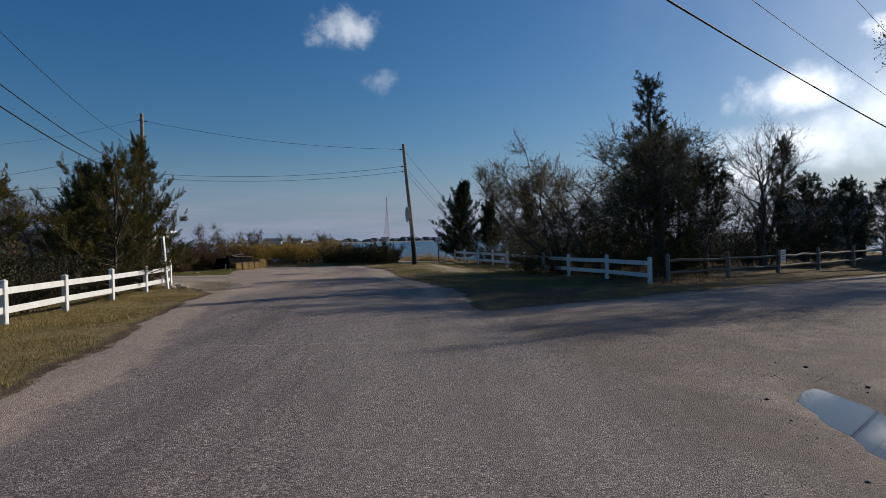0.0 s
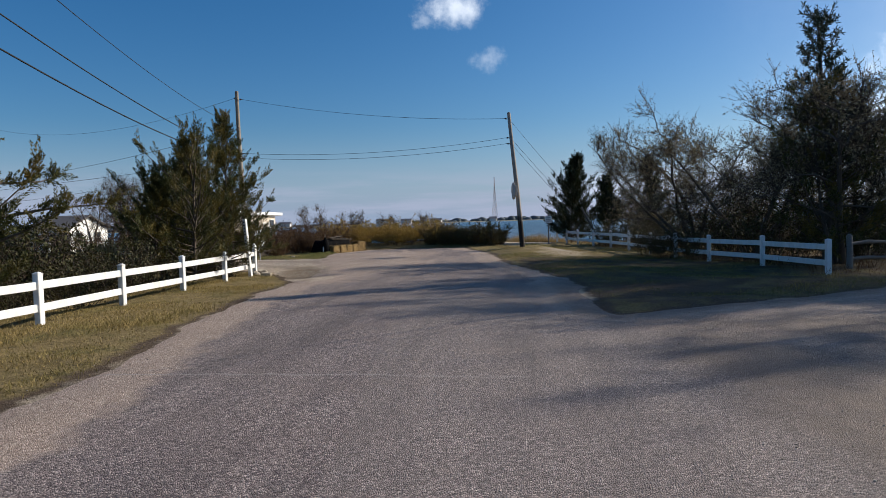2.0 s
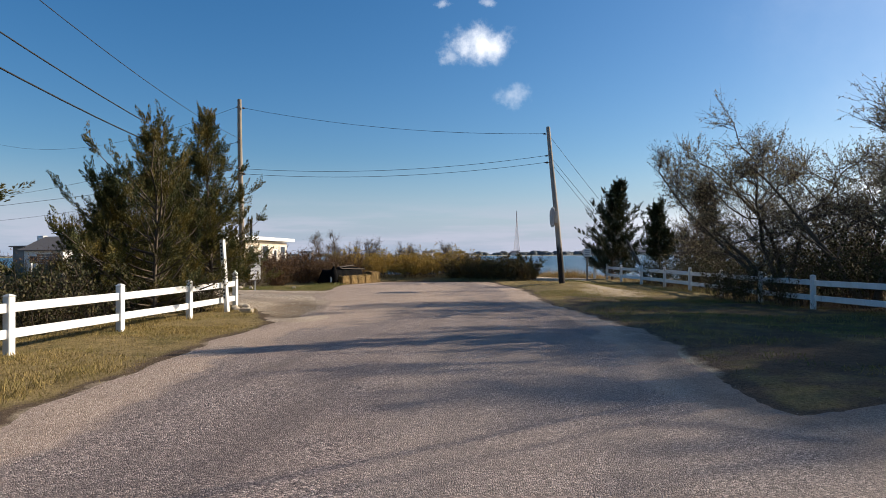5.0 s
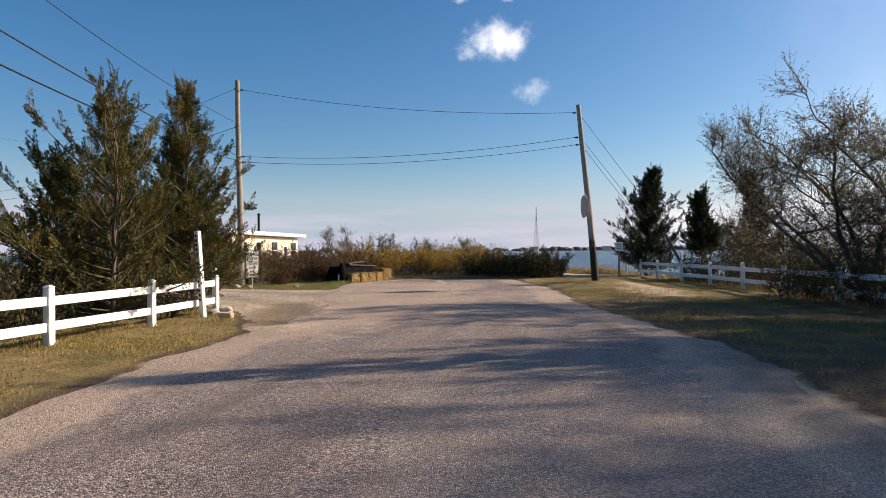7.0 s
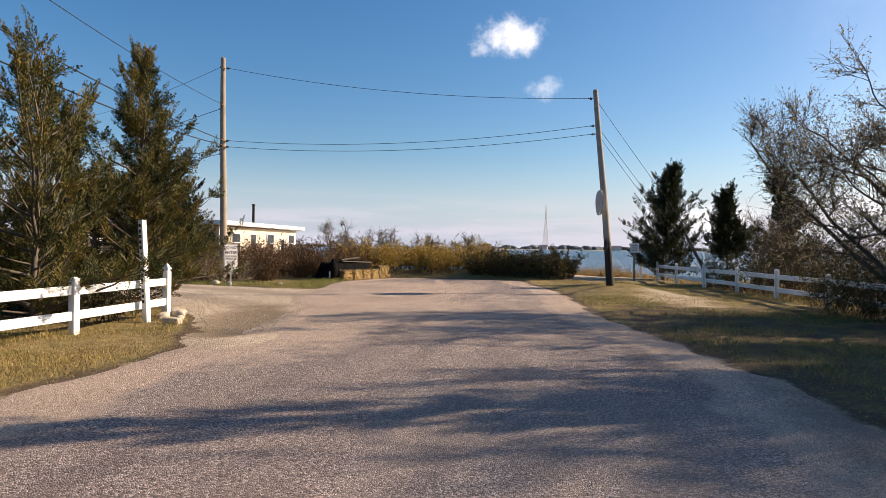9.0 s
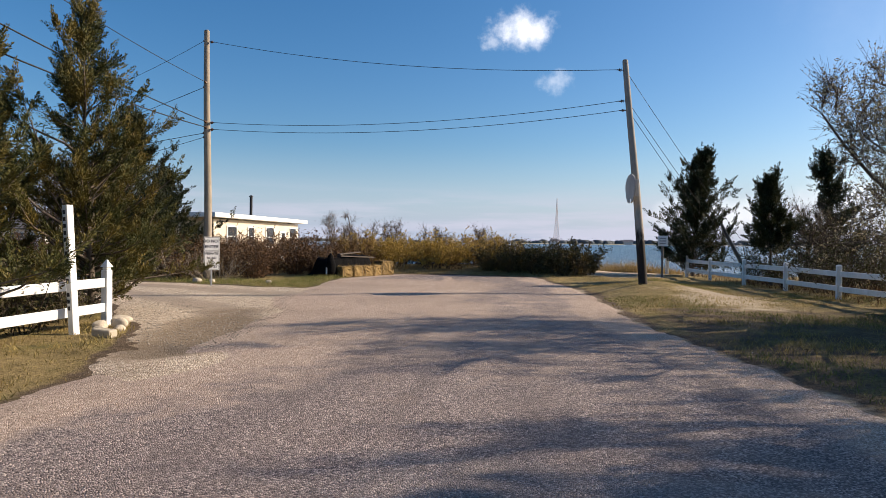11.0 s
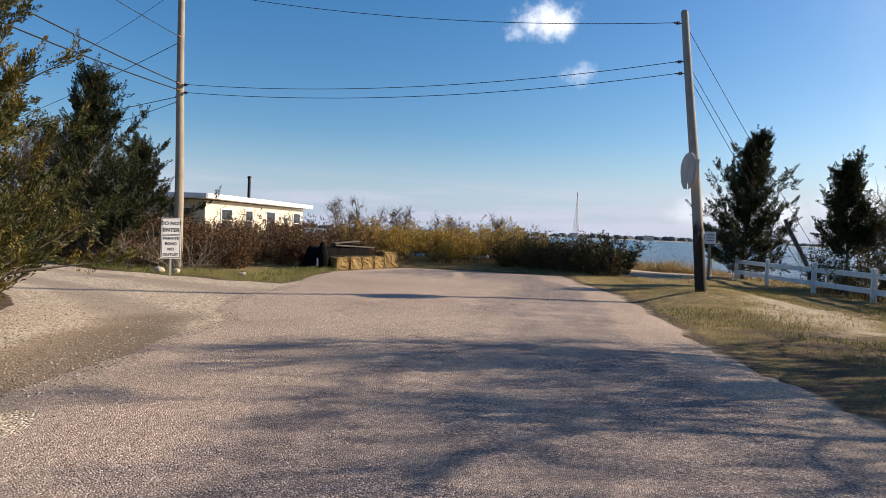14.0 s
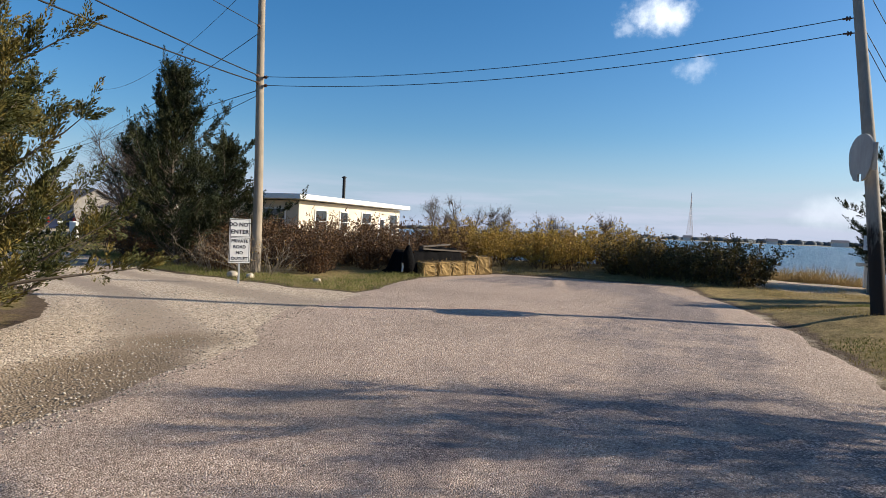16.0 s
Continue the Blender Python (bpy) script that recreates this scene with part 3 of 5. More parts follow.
WATER = material("bay water", 0.3, (0.045, 0.12, 0.17), spec=0.3)
nw = Nodes(WATER, "world")
nw.color(nw.mix(nw.noise(0.02, 4, 0.5, stretch=(0.4, 1.4, 1)), (0.022, 0.10, 0.19), (0.045, 0.15, 0.25)))
nw.bump(nw.math("ADD", nw.noise(1.3, 5, 0.6, stretch=(0.6, 1.5, 1)), nw.noise(0.25, 4)), 1.0, 1.6)
me = grid_mesh("water", np.linspace(-2600, 2600, 14), np.geomspace(50, 3400, 24), lambda x, y: -0.75 + 0 * x)
tagged(part("water", me, WATER), "wind-rippled blue water of a wide bay", "water", kind="structure")

PUDDLE_WATER = material("puddle water", 0.03, (0.05, 0.045, 0.04), spec=0.5)
PUDDLE_WATER.node_tree.nodes["Principled BSDF"].inputs["Transmission Weight"].default_value = 0.5
px, py = PUDDLES[0][:2]
g = np.arange(-2.6, 2.61, 0.08)
me = grid_mesh("puddle", px + g, py + g, lambda x, y: 0 * x, lambda x, y: puddle_depth(x, y) > -0.12)
tagged(part("puddle", me, PUDDLE_WATER), "clear rain puddle in a pothole of the lot", "puddle")

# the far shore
# the blue-grey of distance haze is mixed into these leaf colours
HAZE = make_leaf("far woods tinted with haze", (0.065, 0.08, 0.09), (0.105, 0.12, 0.13), (0.085, 0.095, 0.10), 0.9, 0.0)
FARSAND = material("far beach sand", 0.9, (0.38, 0.34, 0.28))
rng = np.random.default_rng(41)
so, ss = Soup(), Soup()
for x in np.arange(-2300, 2300, 9.0):
    y = 1560 + 120 * math.sin(x / 420.0) + rng.uniform(-25, 25)
    h = max(1.5, 6.0 + 4.0 * math.sin(x / 170.0 + 1) + rng.normal() * 2.5)
    for _ in range(3):
        c = np.array([x + rng.uniform(-8, 8), y + rng.uniform(-20, 20), -1.0])
        w = rng.uniform(6, 13)
        v, f = tube([c, c + (0, 0, h * 0.5), c + (0, 0, h * 0.85), c + (0, 0, h)], [w, w * 1.05, w * 0.7, 0.5], 7)
        so.add(v, f)
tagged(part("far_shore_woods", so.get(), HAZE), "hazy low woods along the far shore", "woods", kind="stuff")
xs = np.linspace(-2400, 2400, 60)
me = grid_mesh("backdrop", xs, np.array([1380.0, 1420.0, 1700.0]), lambda x, y: np.where(y < 1400, -1.5, 0.6))
tagged(part("backdrop", me, FARSAND), "pale strip of beach on the far shore", "shore", kind="structure")

FARWALL = material("far house wall", 0.7, (0.55, 0.55, 0.56))
FARROOF = material("far house roof", 0.8, (0.16, 0.16, 0.18))
for hx, hw, hh in ((-330, 34, 8), (-280, 22, 7), (-215, 26, 6), (60, 18, 6), (170, 26, 8), (300, 22, 7), (430, 30, 8), (-90, 16, 6), (-560, 26, 8), (640, 24, 7)):
    h = thing("far_house", (hx, 1370, 0), "pale house on the far shore", "house", "houses on the far shore")
    part("wall", box((hw, 14, hh), (0, 0, hh / 2 - 0.6), 0), FARWALL, h)
    bm = bmesh.new()
    vs = [bm.verts.new(p) for p in ((-hw / 2 - 1, -8, hh - 0.6), (hw / 2 + 1, -8, hh - 0.6), (hw / 2 + 1, 8, hh - 0.6), (-hw / 2 - 1, 8, hh - 0.6), (-hw / 2 - 1, 0, hh + 4), (hw / 2 + 1, 0, hh + 4))]
    for q in ((0, 1, 5, 4), (2, 3, 4, 5), (0, 4, 3), (1, 2, 5), (0, 3, 2, 1)):
        bm.faces.new([vs[i] for i in q])
    part("roof", bm, FARROOF, h)

# lattice mast beyond the bay
# steel colour lightened to stand in for the haze over the bay
MAST = material("reddish grey mast steel paled by haze", 0.7, (0.50, 0.46, 0.48))
mast = thing("radio_mast", (-156, 2480, 0), "tall slender steel lattice mast beyond the bay", "radio mast")
TOP = 172.0
legs = ((-1, -0.6), (1, -0.6), (0, 1))
wide = lambda z: 0.8 + 13.0 * (1 - z / TOP) ** 1.6  # noqa: E731
for lx, ly in legs:
    zz = np.linspace(0, TOP, 14)
    part("mast_leg", tube([(lx * wide(z), ly * wide(z), z) for z in zz], [0.5] * 14, 4), MAST, mast)
so = Soup()
zz = np.concatenate([np.linspace(0, 120, 15), np.linspace(126, TOP, 12)])
for z0, z1 in zip(zz[:-1], zz[1:]):
    for i in range(3):
        a, b = legs[i], legs[(i + 1) % 3]
        for q in (((a, z0), (b, z1)), ((b, z0), (a, z1)), ((a, z1), (b, z1))):
            so.add(*tube([(p[0] * wide(z), p[1] * wide(z), z) for p, z in q], [0.26, 0.26], 3))
part("bracing", so.get(), MAST, mast)


# ---- fences ----
def white_fence(posts, label, group="", height=0.90, cap_at=None, gap_after=()):
    """A two-rail vinyl fence; every post and rail is a part."""
    f = thing("rail_fence", (*posts[0], 0), label, "fence", group)
    base = Vector((*posts[0], 0))
    for i, p in enumerate(posts):
        q = Vector((*p, 0)) - base
        tall = height + (0.03 if i % 2 else 0.0)
        bm = box((0.125, 0.125, tall + 0.1), (q.x, q.y, tall / 2 - 0.05), 0.008)
        if i == cap_at:
            lid = bmesh.new()
            bmesh.ops.create_cone(lid, segments=4, cap_ends=True, radius1=0.10, radius2=0.005, depth=0.13)
            bmesh.ops.rotate(lid, matrix=Matrix.Rotation(radians(45), 3, "Z"), verts=lid.verts)
            bmesh.ops.translate(lid, vec=(q.x, q.y, tall + 0.115), verts=lid.verts)
            neck = box((0.10, 0.10, 0.06), (q.x, q.y, tall + 0.03), 0.012)
            po = part("post", bm, VINYL, f)
            part("cap", join(lid, neck), VINYL, po, "pointed white post cap")
        else:
            po = part("post", bm, VINYL, f)
            lid = bmesh.new()
            bmesh.ops.create_cone(lid, segments=4, cap_ends=True, radius1=0.102, radius2=0.03, depth=0.035)
            bmesh.ops.rotate(lid, matrix=Matrix.Rotation(radians(45), 3, "Z"), verts=lid.verts)
            bmesh.ops.translate(lid, vec=(q.x, q.y, tall + 0.0195), verts=lid.verts)
            part("cap", lid, VINYL, po)
    rng = random.Random(5)
    for a, b in zip(posts[:-1], posts[1:]):
        a, b = Vector((*a, 0)) - base, Vector((*b, 0)) - base
        d = b - a
        rot = Matrix.Rotation(math.atan2(d.y, d.x), 4, "Z")
        for z in (0.30, 0.715):
            tilt = Matrix.Rotation(rng.uniform(-0.006, 0.006), 4, "Y")
            part("rail", box((d.length - 0.126, 0.045, 0.15), (a + b) / 2 + Vector((0, 0, z)), 0.008, rot @ tilt), VINYL, f)
    return f


LEFT_POSTS = [(-6.86, 4.6), (-7.06, 7.35), (-7.26, 10.1), (-7.45, 12.85), (-7.67, 15.55), (-7.88, 18.4), (-8.08, 21.15), (-8.35, 23.9)]
white_fence(LEFT_POSTS, "white vinyl two-rail fence along the grass verge", "white fences", cap_at=7)
RIGHT_POSTS = [(9.2, 20.1), (8.62, 23.2), (7.75, 25.95), (7.15, 28.5), (6.72, 31.6), (6.2, 34.5), (5.7, 37.7), (5.0, 40.4), (4.3, 43.4), (3.75, 46.2)]
white_fence(RIGHT_POSTS, "white vinyl two-rail fence in the shade of the trees", "white fences")


def split_rail(posts, label):
    f = thing("split_rail_fence", (*posts[0], 0), label, "fence")
    base = Vector((*posts[0], 0))
    rng = np.random.default_rng(9)
    for p in posts:
        q = Vector((*p, 0)) - base
        v, fa = tube([(q.x, q.y, -0.1), (q.x + 0.01, q.y, 0.5), (q.x, q.y + 0.01, 0.95), (q.x, q.y, 1.0)], [0.085, 0.08, 0.075, 0.03], 7)
        part("post", (v, fa), OLDWOOD, f)
    for a, b in zip(posts[:-1], posts[1:]):
        for z in (0.32, 0.72):
            p = np.linspace(np.array([*a, z]), np.array([*b, z]), 6) - np.array([*base])
            p[:, 2] += rng.normal(size=6) * 0.018
            part("rail", tube(p, 0.05 + rng.normal(size=6) * 0.006, 5), OLDWOOD, f)
    return f


split_rail([(10.3, 21.4), (13.2, 22.9), (16.1, 24.6), (18.9, 26.4), (21.7, 28.2), (24.5, 30.0), (27.3, 31.8)], "grey weathered split-rail wooden fence beside the lot")
split_rail([(-13.6, 33.4 - 8.6), (-15.8, 26.6), (-18.2, 28.6)], "grey weathered split-rail wooden fence behind the bushes")

# small notice on the split-rail fence
n1 = thing("notice_board", (16.15, 24.47, 0), "small white notice on the split-rail fence", "sign", turn=30)
part("panel", box((0.34, 0.012, 0.52), (0, -0.09, 0.72), 0.003), SIGNWHITE, n1)
for i in range(4):
    part("text_bar", box((0.22, 0.003, 0.035), (0, -0.0985, 0.88 - 0.1 * i), 0), BLACKINK, n1)

# street name post: lettering running down the post
sp = thing("street_name_post", (-8.1, 22.95, 0), "leaning white street post with dark vertical lettering", "sign post")
sp.matrix_world = pose(-8.06, 22.92, 0, 0.5, -4.0, -8)
part("post", box((0.11, 0.11, 2.02), (0, 0, 0.96), 0.006), VINYL, sp)
for i in range(15):
    if i in (5, 11):
        continue
    part("letter_bar", box((0.055, 0.003, 0.062), (-0.012, -0.0565, 1.86 - i * 0.105), 0), BLACKINK, sp)


def words(text, size, mat, parent, at):
    """Flat lettering from the built-in font, facing -y."""
    c = bpy.data.curves.new("lettering", "FONT")
    c.body, c.size, c.align_x, c.align_y, c.extrude, c.offset = text, size, "CENTER", "CENTER", 0.002, size * 0.025
    tmp = new("tmp", c)
    dep = bpy.context.evaluated_depsgraph_get()
    me = bpy.data.meshes.new_from_object(tmp.evaluated_get(dep))
    bpy.data.objects.remove(tmp)
    me.transform(Matrix.Translation(at) @ Matrix.Rotation(radians(90), 4, "X"))
    me.materials.clear()
    ob = part("lettering", me, mat, parent)
    return ob


sg = thing("road_sign", (-11.95, 32.25, 0), "white do not enter sign, private road, no outlet", "road sign", turn=44)
face = part("panel", box((0.47, 0.006, 1.04), (0, 0, 1.02), 0.002), SIGNWHITE, sg)
for w, h, z in ((0.43, 0.40, 1.32), (0.43, 0.56, 0.81)):
    for dx, dz, sx, sz in ((0, h / 2, w, 0.012), (0, -h / 2, w, 0.012), (w / 2, 0, 0.012, h), (-w / 2, 0, 0.012, h)):
        part("border", box((sx, 0.002, sz), (dx, -0.0042, z + dz), 0), BLACKINK, face)
words("DO NOT", 0.125, BLACKINK, face, (0, -0.005, 1.40))
words("ENTER", 0.135, BLACKINK, face, (0, -0.005, 1.23))
for i, s in enumerate(("PRIVATE", "ROAD", "NO", "OUTLET")):
    words(s, 0.10, BLACKINK, face, (0, -0.005, 1.015 - 0.138 * i))
part("post", box((0.045, 0.035, 1.5), (0, 0.022, 0.70), 0.004), STEEL, sg, "thin steel channel post")

sg2 = thing("beach_sign", (2.5, 44.6, 0), "small white notice on a dark post by the beach path", "sign", turn=8)
part("panel", box((0.42, 0.012, 0.46), (0, -0.03, 1.62), 0.003), SIGNWHITE, sg2)
part("post", box((0.09, 0.05, 1.9), (0, 0, 0.9), 0.006), OLDWOOD, sg2)
for i in range(3):
    part("text_bar", box((0.28, 0.003, 0.05), (0, -0.0378, 1.73 - 0.11 * i), 0), STEEL, sg2)
wp = thing("beach_post", (3.2, 49.5, -0.1), "white wooden post with a crosspiece by the beach", "post")
part("post", box((0.16, 0.16, 1.35), (0, 0, 0.62), 0.01), VINYL, wp)
part("crosspiece", box((0.75, 0.07, 0.14), (0, -0.116, 0.92), 0.008), VINYL, wp)
part("arm", box((1.6, 0.05, 0.10), (0.95, 0.0, 0.72), 0.008), VINYL, wp)


# ---- utility poles and wires ----
def utility_pole(base, top, r0, r1, mat, label):
    p = thing("utility_pole", base, label, "utility pole", "utility poles")
    lean = np.array(top) - np.array(base)
    zz = np.linspace(-0.03, 1, 9)
    v, f = tube([lean * t + (0.02 * math.sin(5 * t), 0.015 * math.sin(7 * t), 0) for t in zz], [r0 + (r1 - r0) * t for t in zz], 12)
    shaft = part("shaft", (v, f), mat, p, smooth=True)
    bm = bmesh.new()
    bmesh.ops.create_cone(bm, segments=12, cap_ends=True, radius1=r1, radius2=r1 * 0.7, depth=0.03)
    bmesh.ops.translate(bm, vec=lean + np.array((0.02 * math.sin(5), 0.015 * math.sin(7), 0.015)), verts=bm.verts)
    part("pole_cap", bm, mat, shaft)
    return p, lean


def insulator(parent, at, way):
    """A stacked disc insulator with its pin."""
    way = Vector(way).normalized()
    at = Vector(at)
    so = Soup()
    prof = [(0, 0.012), (0.05, 0.014), (0.06, 0.045), (0.075, 0.05), (0.085, 0.018), (0.11, 0.045), (0.125, 0.05), (0.135, 0.02), (0.2, 0.016)]
    so.add(*tube([at + way * d for d, _ in prof], [r for _, r in prof], 8))
    return part("insulator", so.get(), PORCELAIN, parent)


def wire(a, b, sag, r=0.011, label="black overhead power cable", n=26, name="power_line"):
    a, b = np.array(a), np.array(b)
    t = np.linspace(0, 1, n)[:, None]
    p = a + (b - a) * t
    p[:, 2] -= (4 * sag * t * (1 - t))[:, 0]
    ob = part(name, tube(p, r, 5), CABLE)
    return tagged(ob, label, "cable", "overhead cables")


RB, RT = (1.0, 34.2, 0.28), (0.46, 35.3, 7.15)
rp, rl = utility_pole(RB, RT, 0.13, 0.085, POLETAR, "leaning grey wooden utility pole with a tarred foot")
LB, LT = (-14.3, 35.5, 0.0), (-14.42, 35.55, 9.15)
lp, ll = utility_pole(LB, LT, 0.15, 0.095, POLEWOOD, "tall brown wooden utility pole beside the drive")
on = lambda base, lean, z: Vector(base) + Vector(lean) * (z / lean[2])  # noqa: E731
for z, zl in ((6.55, 8.75), (5.58, 5.75), (5.28, 5.5)):
    a, b = on(LB, ll, zl), on(RB, rl, z)
    d = (b - a).normalized()
    insulator(lp, a + d * 0.1 - Vector(LB), d)
    insulator(rp, b - d * 0.1 - Vector(RB), -d)
    wire(a + d * 0.3, b - d * 0.3, 0.35, 0.009)
# guy cables from the right pole down to a stake behind the fence
for z, end in ((6.5, (6.9, 44.5, 0.0)), (5.5, (6.3, 44.2, 0.0)), (5.2, (6.0, 44.2, 0.0))):
    wire(on(RB, rl, z), end, 0.12, 0.008, "thin steel guy cable of the pole", 12, "guy_cable")
stake = part("slanted_post", tube([(5.6, 42.4, -0.1), (5.2, 42.2, 0.9), (4.6, 42.0, 2.0), (4.45, 41.9, 2.3)], [0.075, 0.075, 0.07, 0.06], 8), OLDWOOD)
tagged(stake, "slanted grey wooden post behind the fence", "post")
# lines coming in to the left pole from behind the verge
for end, z, sag, r in (((-2.0, -8.0, 9.5), 7.2, 1.5, 0.010), ((-4.0, -8.0, 10.0), 5.75, 1.5, 0.017), ((-2.0, -8.0, 7.5), 5.55, 1.5, 0.018),
                       ((-52.0, 57.0, 12.5), 8.8, 1.5, 0.008), ((-52.0, 54.0, 6.5), 7.1, 0.6, 0.011), ((-52.0, 51.0, 5.0), 5.4, 0.05, 0.012), ((-50.0, 53.0, 4.4), 5.25, 0.4, 0.010)):
    a = on(LB, ll, z)
    d = (Vector(end) - a).normalized()
    insulator(lp, a + d * 0.09 - Vector(LB), d)
    wire(a + d * 0.28, end, sag, r, n=30)
# cables crossing over the lot
for a, b, sag, r in (((-9.2, -2.7, 7.5), (50.0, 54.4, 7.5), 0.7, 0.024), ((-9.0, -2.9, 7.3), (50.0, 54.0, 7.2), 0.7, 0.016), ((-4.0, 2.3, 8.6), (44.0, 48.0, 8.6), 0.5, 0.011), ((-3.0, 0.8, 9.2), (44.0, 46.0, 9.2), 0.5, 0.009)):
    wire(a, b, sag, r, "thick black cable bundle over the lot", 30)

# old fan-shaped backboard on the right pole
# board colour taken down to grey to give its backlit, shaded face
BOARD = make_paint("backboard paint greyed for shade", (0.40, 0.39, 0.365), (0.28, 0.27, 0.25), 3.0, 0.7)
BS = 0.84
bb = thing("backboard", (0.72, 34.45, 3.12), "fan-shaped backboard with no hoop, its backlit shade painted grey", "backboard", turn=-77)
bm = bmesh.new()
prof = []
for k in range(25):
    a = math.pi * k / 24
    prof.append((0.60 * math.cos(a), 0.08 + 0.42 * math.sin(a)))
prof += [(-0.58, -0.05), (-0.50, -0.28), (-0.30, -0.48), (-0.10, -0.52), (-0.10, -0.36), (0.10, -0.36), (0.10, -0.52), (0.30, -0.48), (0.50, -0.28), (0.58, -0.05)]
vs = [bm.verts.new((x * BS, -0.12, z * BS)) for x, z in prof]
fc = bm.faces.new(vs)
ex = bmesh.ops.extrude_face_region(bm, geom=[fc])
bmesh.ops.translate(bm, vec=(0, 0.035, 0), verts=[g for g in ex["geom"] if isinstance(g, bmesh.types.BMVert)])
bmesh.ops.recalc_face_normals(bm, faces=bm.faces)
part("board", bm, BOARD, bb)
for x in (-0.2, 0.2):
    part("bracket", box((0.05, 0.16, 0.5), (x, -0.005, 0.0), 0.004), STEEL, bb)

# ---- houses and vehicles ----
STUCCO = make_paint("cream stucco", (0.58, 0.51, 0.41), (0.50, 0.435, 0.34), 1.2, 0.85)
FASCIA = make_paint("white fascia paint", (0.80, 0.80, 0.78), (0.70, 0.70, 0.67), 2.0, 0.5)
DARKGLASS = material("dark window glass", 0.08, (0.03, 0.035, 0.04), spec=0.6)
FRAME = make_paint("window frame paint", (0.72, 0.72, 0.70), (0.6, 0.6, 0.58), 4.0, 0.5)
SHINGLE = make_bark("roof shingles", (0.11, 0.10, 0.095), (0.22, 0.20, 0.185))
GREYWALL = make_wood("grey cedar shingles", (0.16, 0.15, 0.14), (0.30, 0.28, 0.26), "z")
WHITEWALL = make_paint("white clapboard", (0.76, 0.75, 0.72), (0.64, 0.62, 0.58), 2.0, 0.6)


def window(parent, at, w, h, out):
    """A framed pane on a wall; out: the way that the wall faces, along x or y."""
    o = Vector((*out, 0))
    s = Vector((-o.y, o.x, 0))
    size = lambda a, d, z: (abs(s.x) * a + abs(o.x) * d, abs(s.y) * a + abs(o.y) * d, z)  # noqa: E731
    at = Vector(at)
    win = part("window", box(size(w, 0.02, h), at + o * 0.012, 0), DARKGLASS, parent)
    for k in (-1, 1):
        part("frame", box(size(0.07, 0.06, h + 0.14), at + s * k * (w / 2 + 0.035) + o * 0.032, 0.004), FRAME, win)
        part("frame", box(size(w, 0.06, 0.07), at + Vector((0, 0, k * (h / 2 + 0.035))) + o * 0.032, 0.004), FRAME, win)
    part("glazing_bar", box(size(w, 0.03, 0.04), at + o * 0.04, 0), FRAME, win)
    return win


house = thing("house", (-22.0, 47.4, 0), "low cream stucco house with a flat white-edged roof", "house", turn=4.0)
part("wall", box((8.0, 12.4, 2.75), (-4.0, 6.2, 1.3), 0.02), STUCCO, house)
roof = part("roof", box((8.9, 13.6, 0.09), (-4.0, 6.2, 2.92), 0.01), SHINGLE, house)
for sx, sy, x, y in ((8.96, 0.05, -4.0, -0.64), (8.96, 0.05, -4.0, 13.04), (0.05, 13.62, 0.49, 6.2), (0.05, 13.62, -8.49, 6.2)):
    part("fascia", box((sx, sy, 0.26), (x, y, 2.87), 0.006), FASCIA, roof)
part("soffit", box((8.8, 13.5, 0.03), (-4.0, 6.2, 2.735), 0), FASCIA, roof)
for y, w, h in ((2.1, 1.1, 1.15), (4.6, 0.8, 1.15), (7.4, 1.15, 1.25), (11.3, 1.1, 1.3)):
    window(house, (0.0, y, 1.65), w, h, (1, 0))
door = part("door", box((0.05, 0.95, 2.05), (0.027, 9.55, 1.05), 0.006), FRAME, house)
part("door_glass", box((0.02, 0.5, 1.3), (0.064, 9.55, 1.3), 0), DARKGLASS, door)
window(house, (-1.5, 0.0, 1.7), 1.3, 1.0, (0, -1))
part("wall_lamp", box((0.12, 0.14, 0.2), (0.06, 10.35, 1.95), 0.02), FRAME, house)
pipe = thing("flue_pipe", (-21.9, 51.3, 2.9), "black stove flue on the flat roof", "chimney")
part("flue", tube([(0, 0, 0), (0, 0, 0.8), (0, 0, 1.3)], [0.09, 0.09, 0.09], 10), CABLE, pipe)
part("flue_cap", tube([(0, 0, 1.301), (0, 0, 1.34), (0, 0, 1.40)], [0.14, 0.14, 0.02], 10), CABLE, pipe)


def gable_house(at, turn, w, d, h, rise, wall, label, windows=()):
    """A house whose ridge runs along its own x."""
    g = thing("house", at, label, "house", turn=turn)
    bm = bmesh.new()
    pts = [(-w / 2, -d / 2, -0.2), (w / 2, -d / 2, -0.2), (w / 2, d / 2, -0.2), (-w / 2, d / 2, -0.2), (-w / 2, -d / 2, h), (w / 2, -d / 2, h), (w / 2, d / 2, h), (-w / 2, d / 2, h), (-w / 2, 0, h + rise), (w / 2, 0, h + rise)]
    vs = [bm.verts.new(p) for p in pts]
    for q in ((0, 1, 5, 4), (2, 3, 7, 6), (1, 2, 6, 9, 5), (3, 0, 4, 8, 7)):
        bm.faces.new([vs[i] for i in q])
    part("wall", bm, wall, g)
    slope = math.atan2(rise, d / 2)
    ln = math.hypot(rise, d / 2) + 0.35
    for k in (-1, 1):
        rot = Matrix.Rotation(k * -slope, 4, "X")
        mid = Vector((0, k * (d / 4 + 0.12), h + rise / 2 - 0.02))
        part("roof", box((w + 0.7, ln, 0.10), mid + Vector((0, 0, 0.09)), 0.01, rot), SHINGLE, g)
    for x, z, ww, wh, side in windows:
        window(g, (x, -d / 2, z), ww, wh, (0, -1)) if side == 0 else window(g, (w / 2, x, z), ww, wh, (1, 0))
    return g


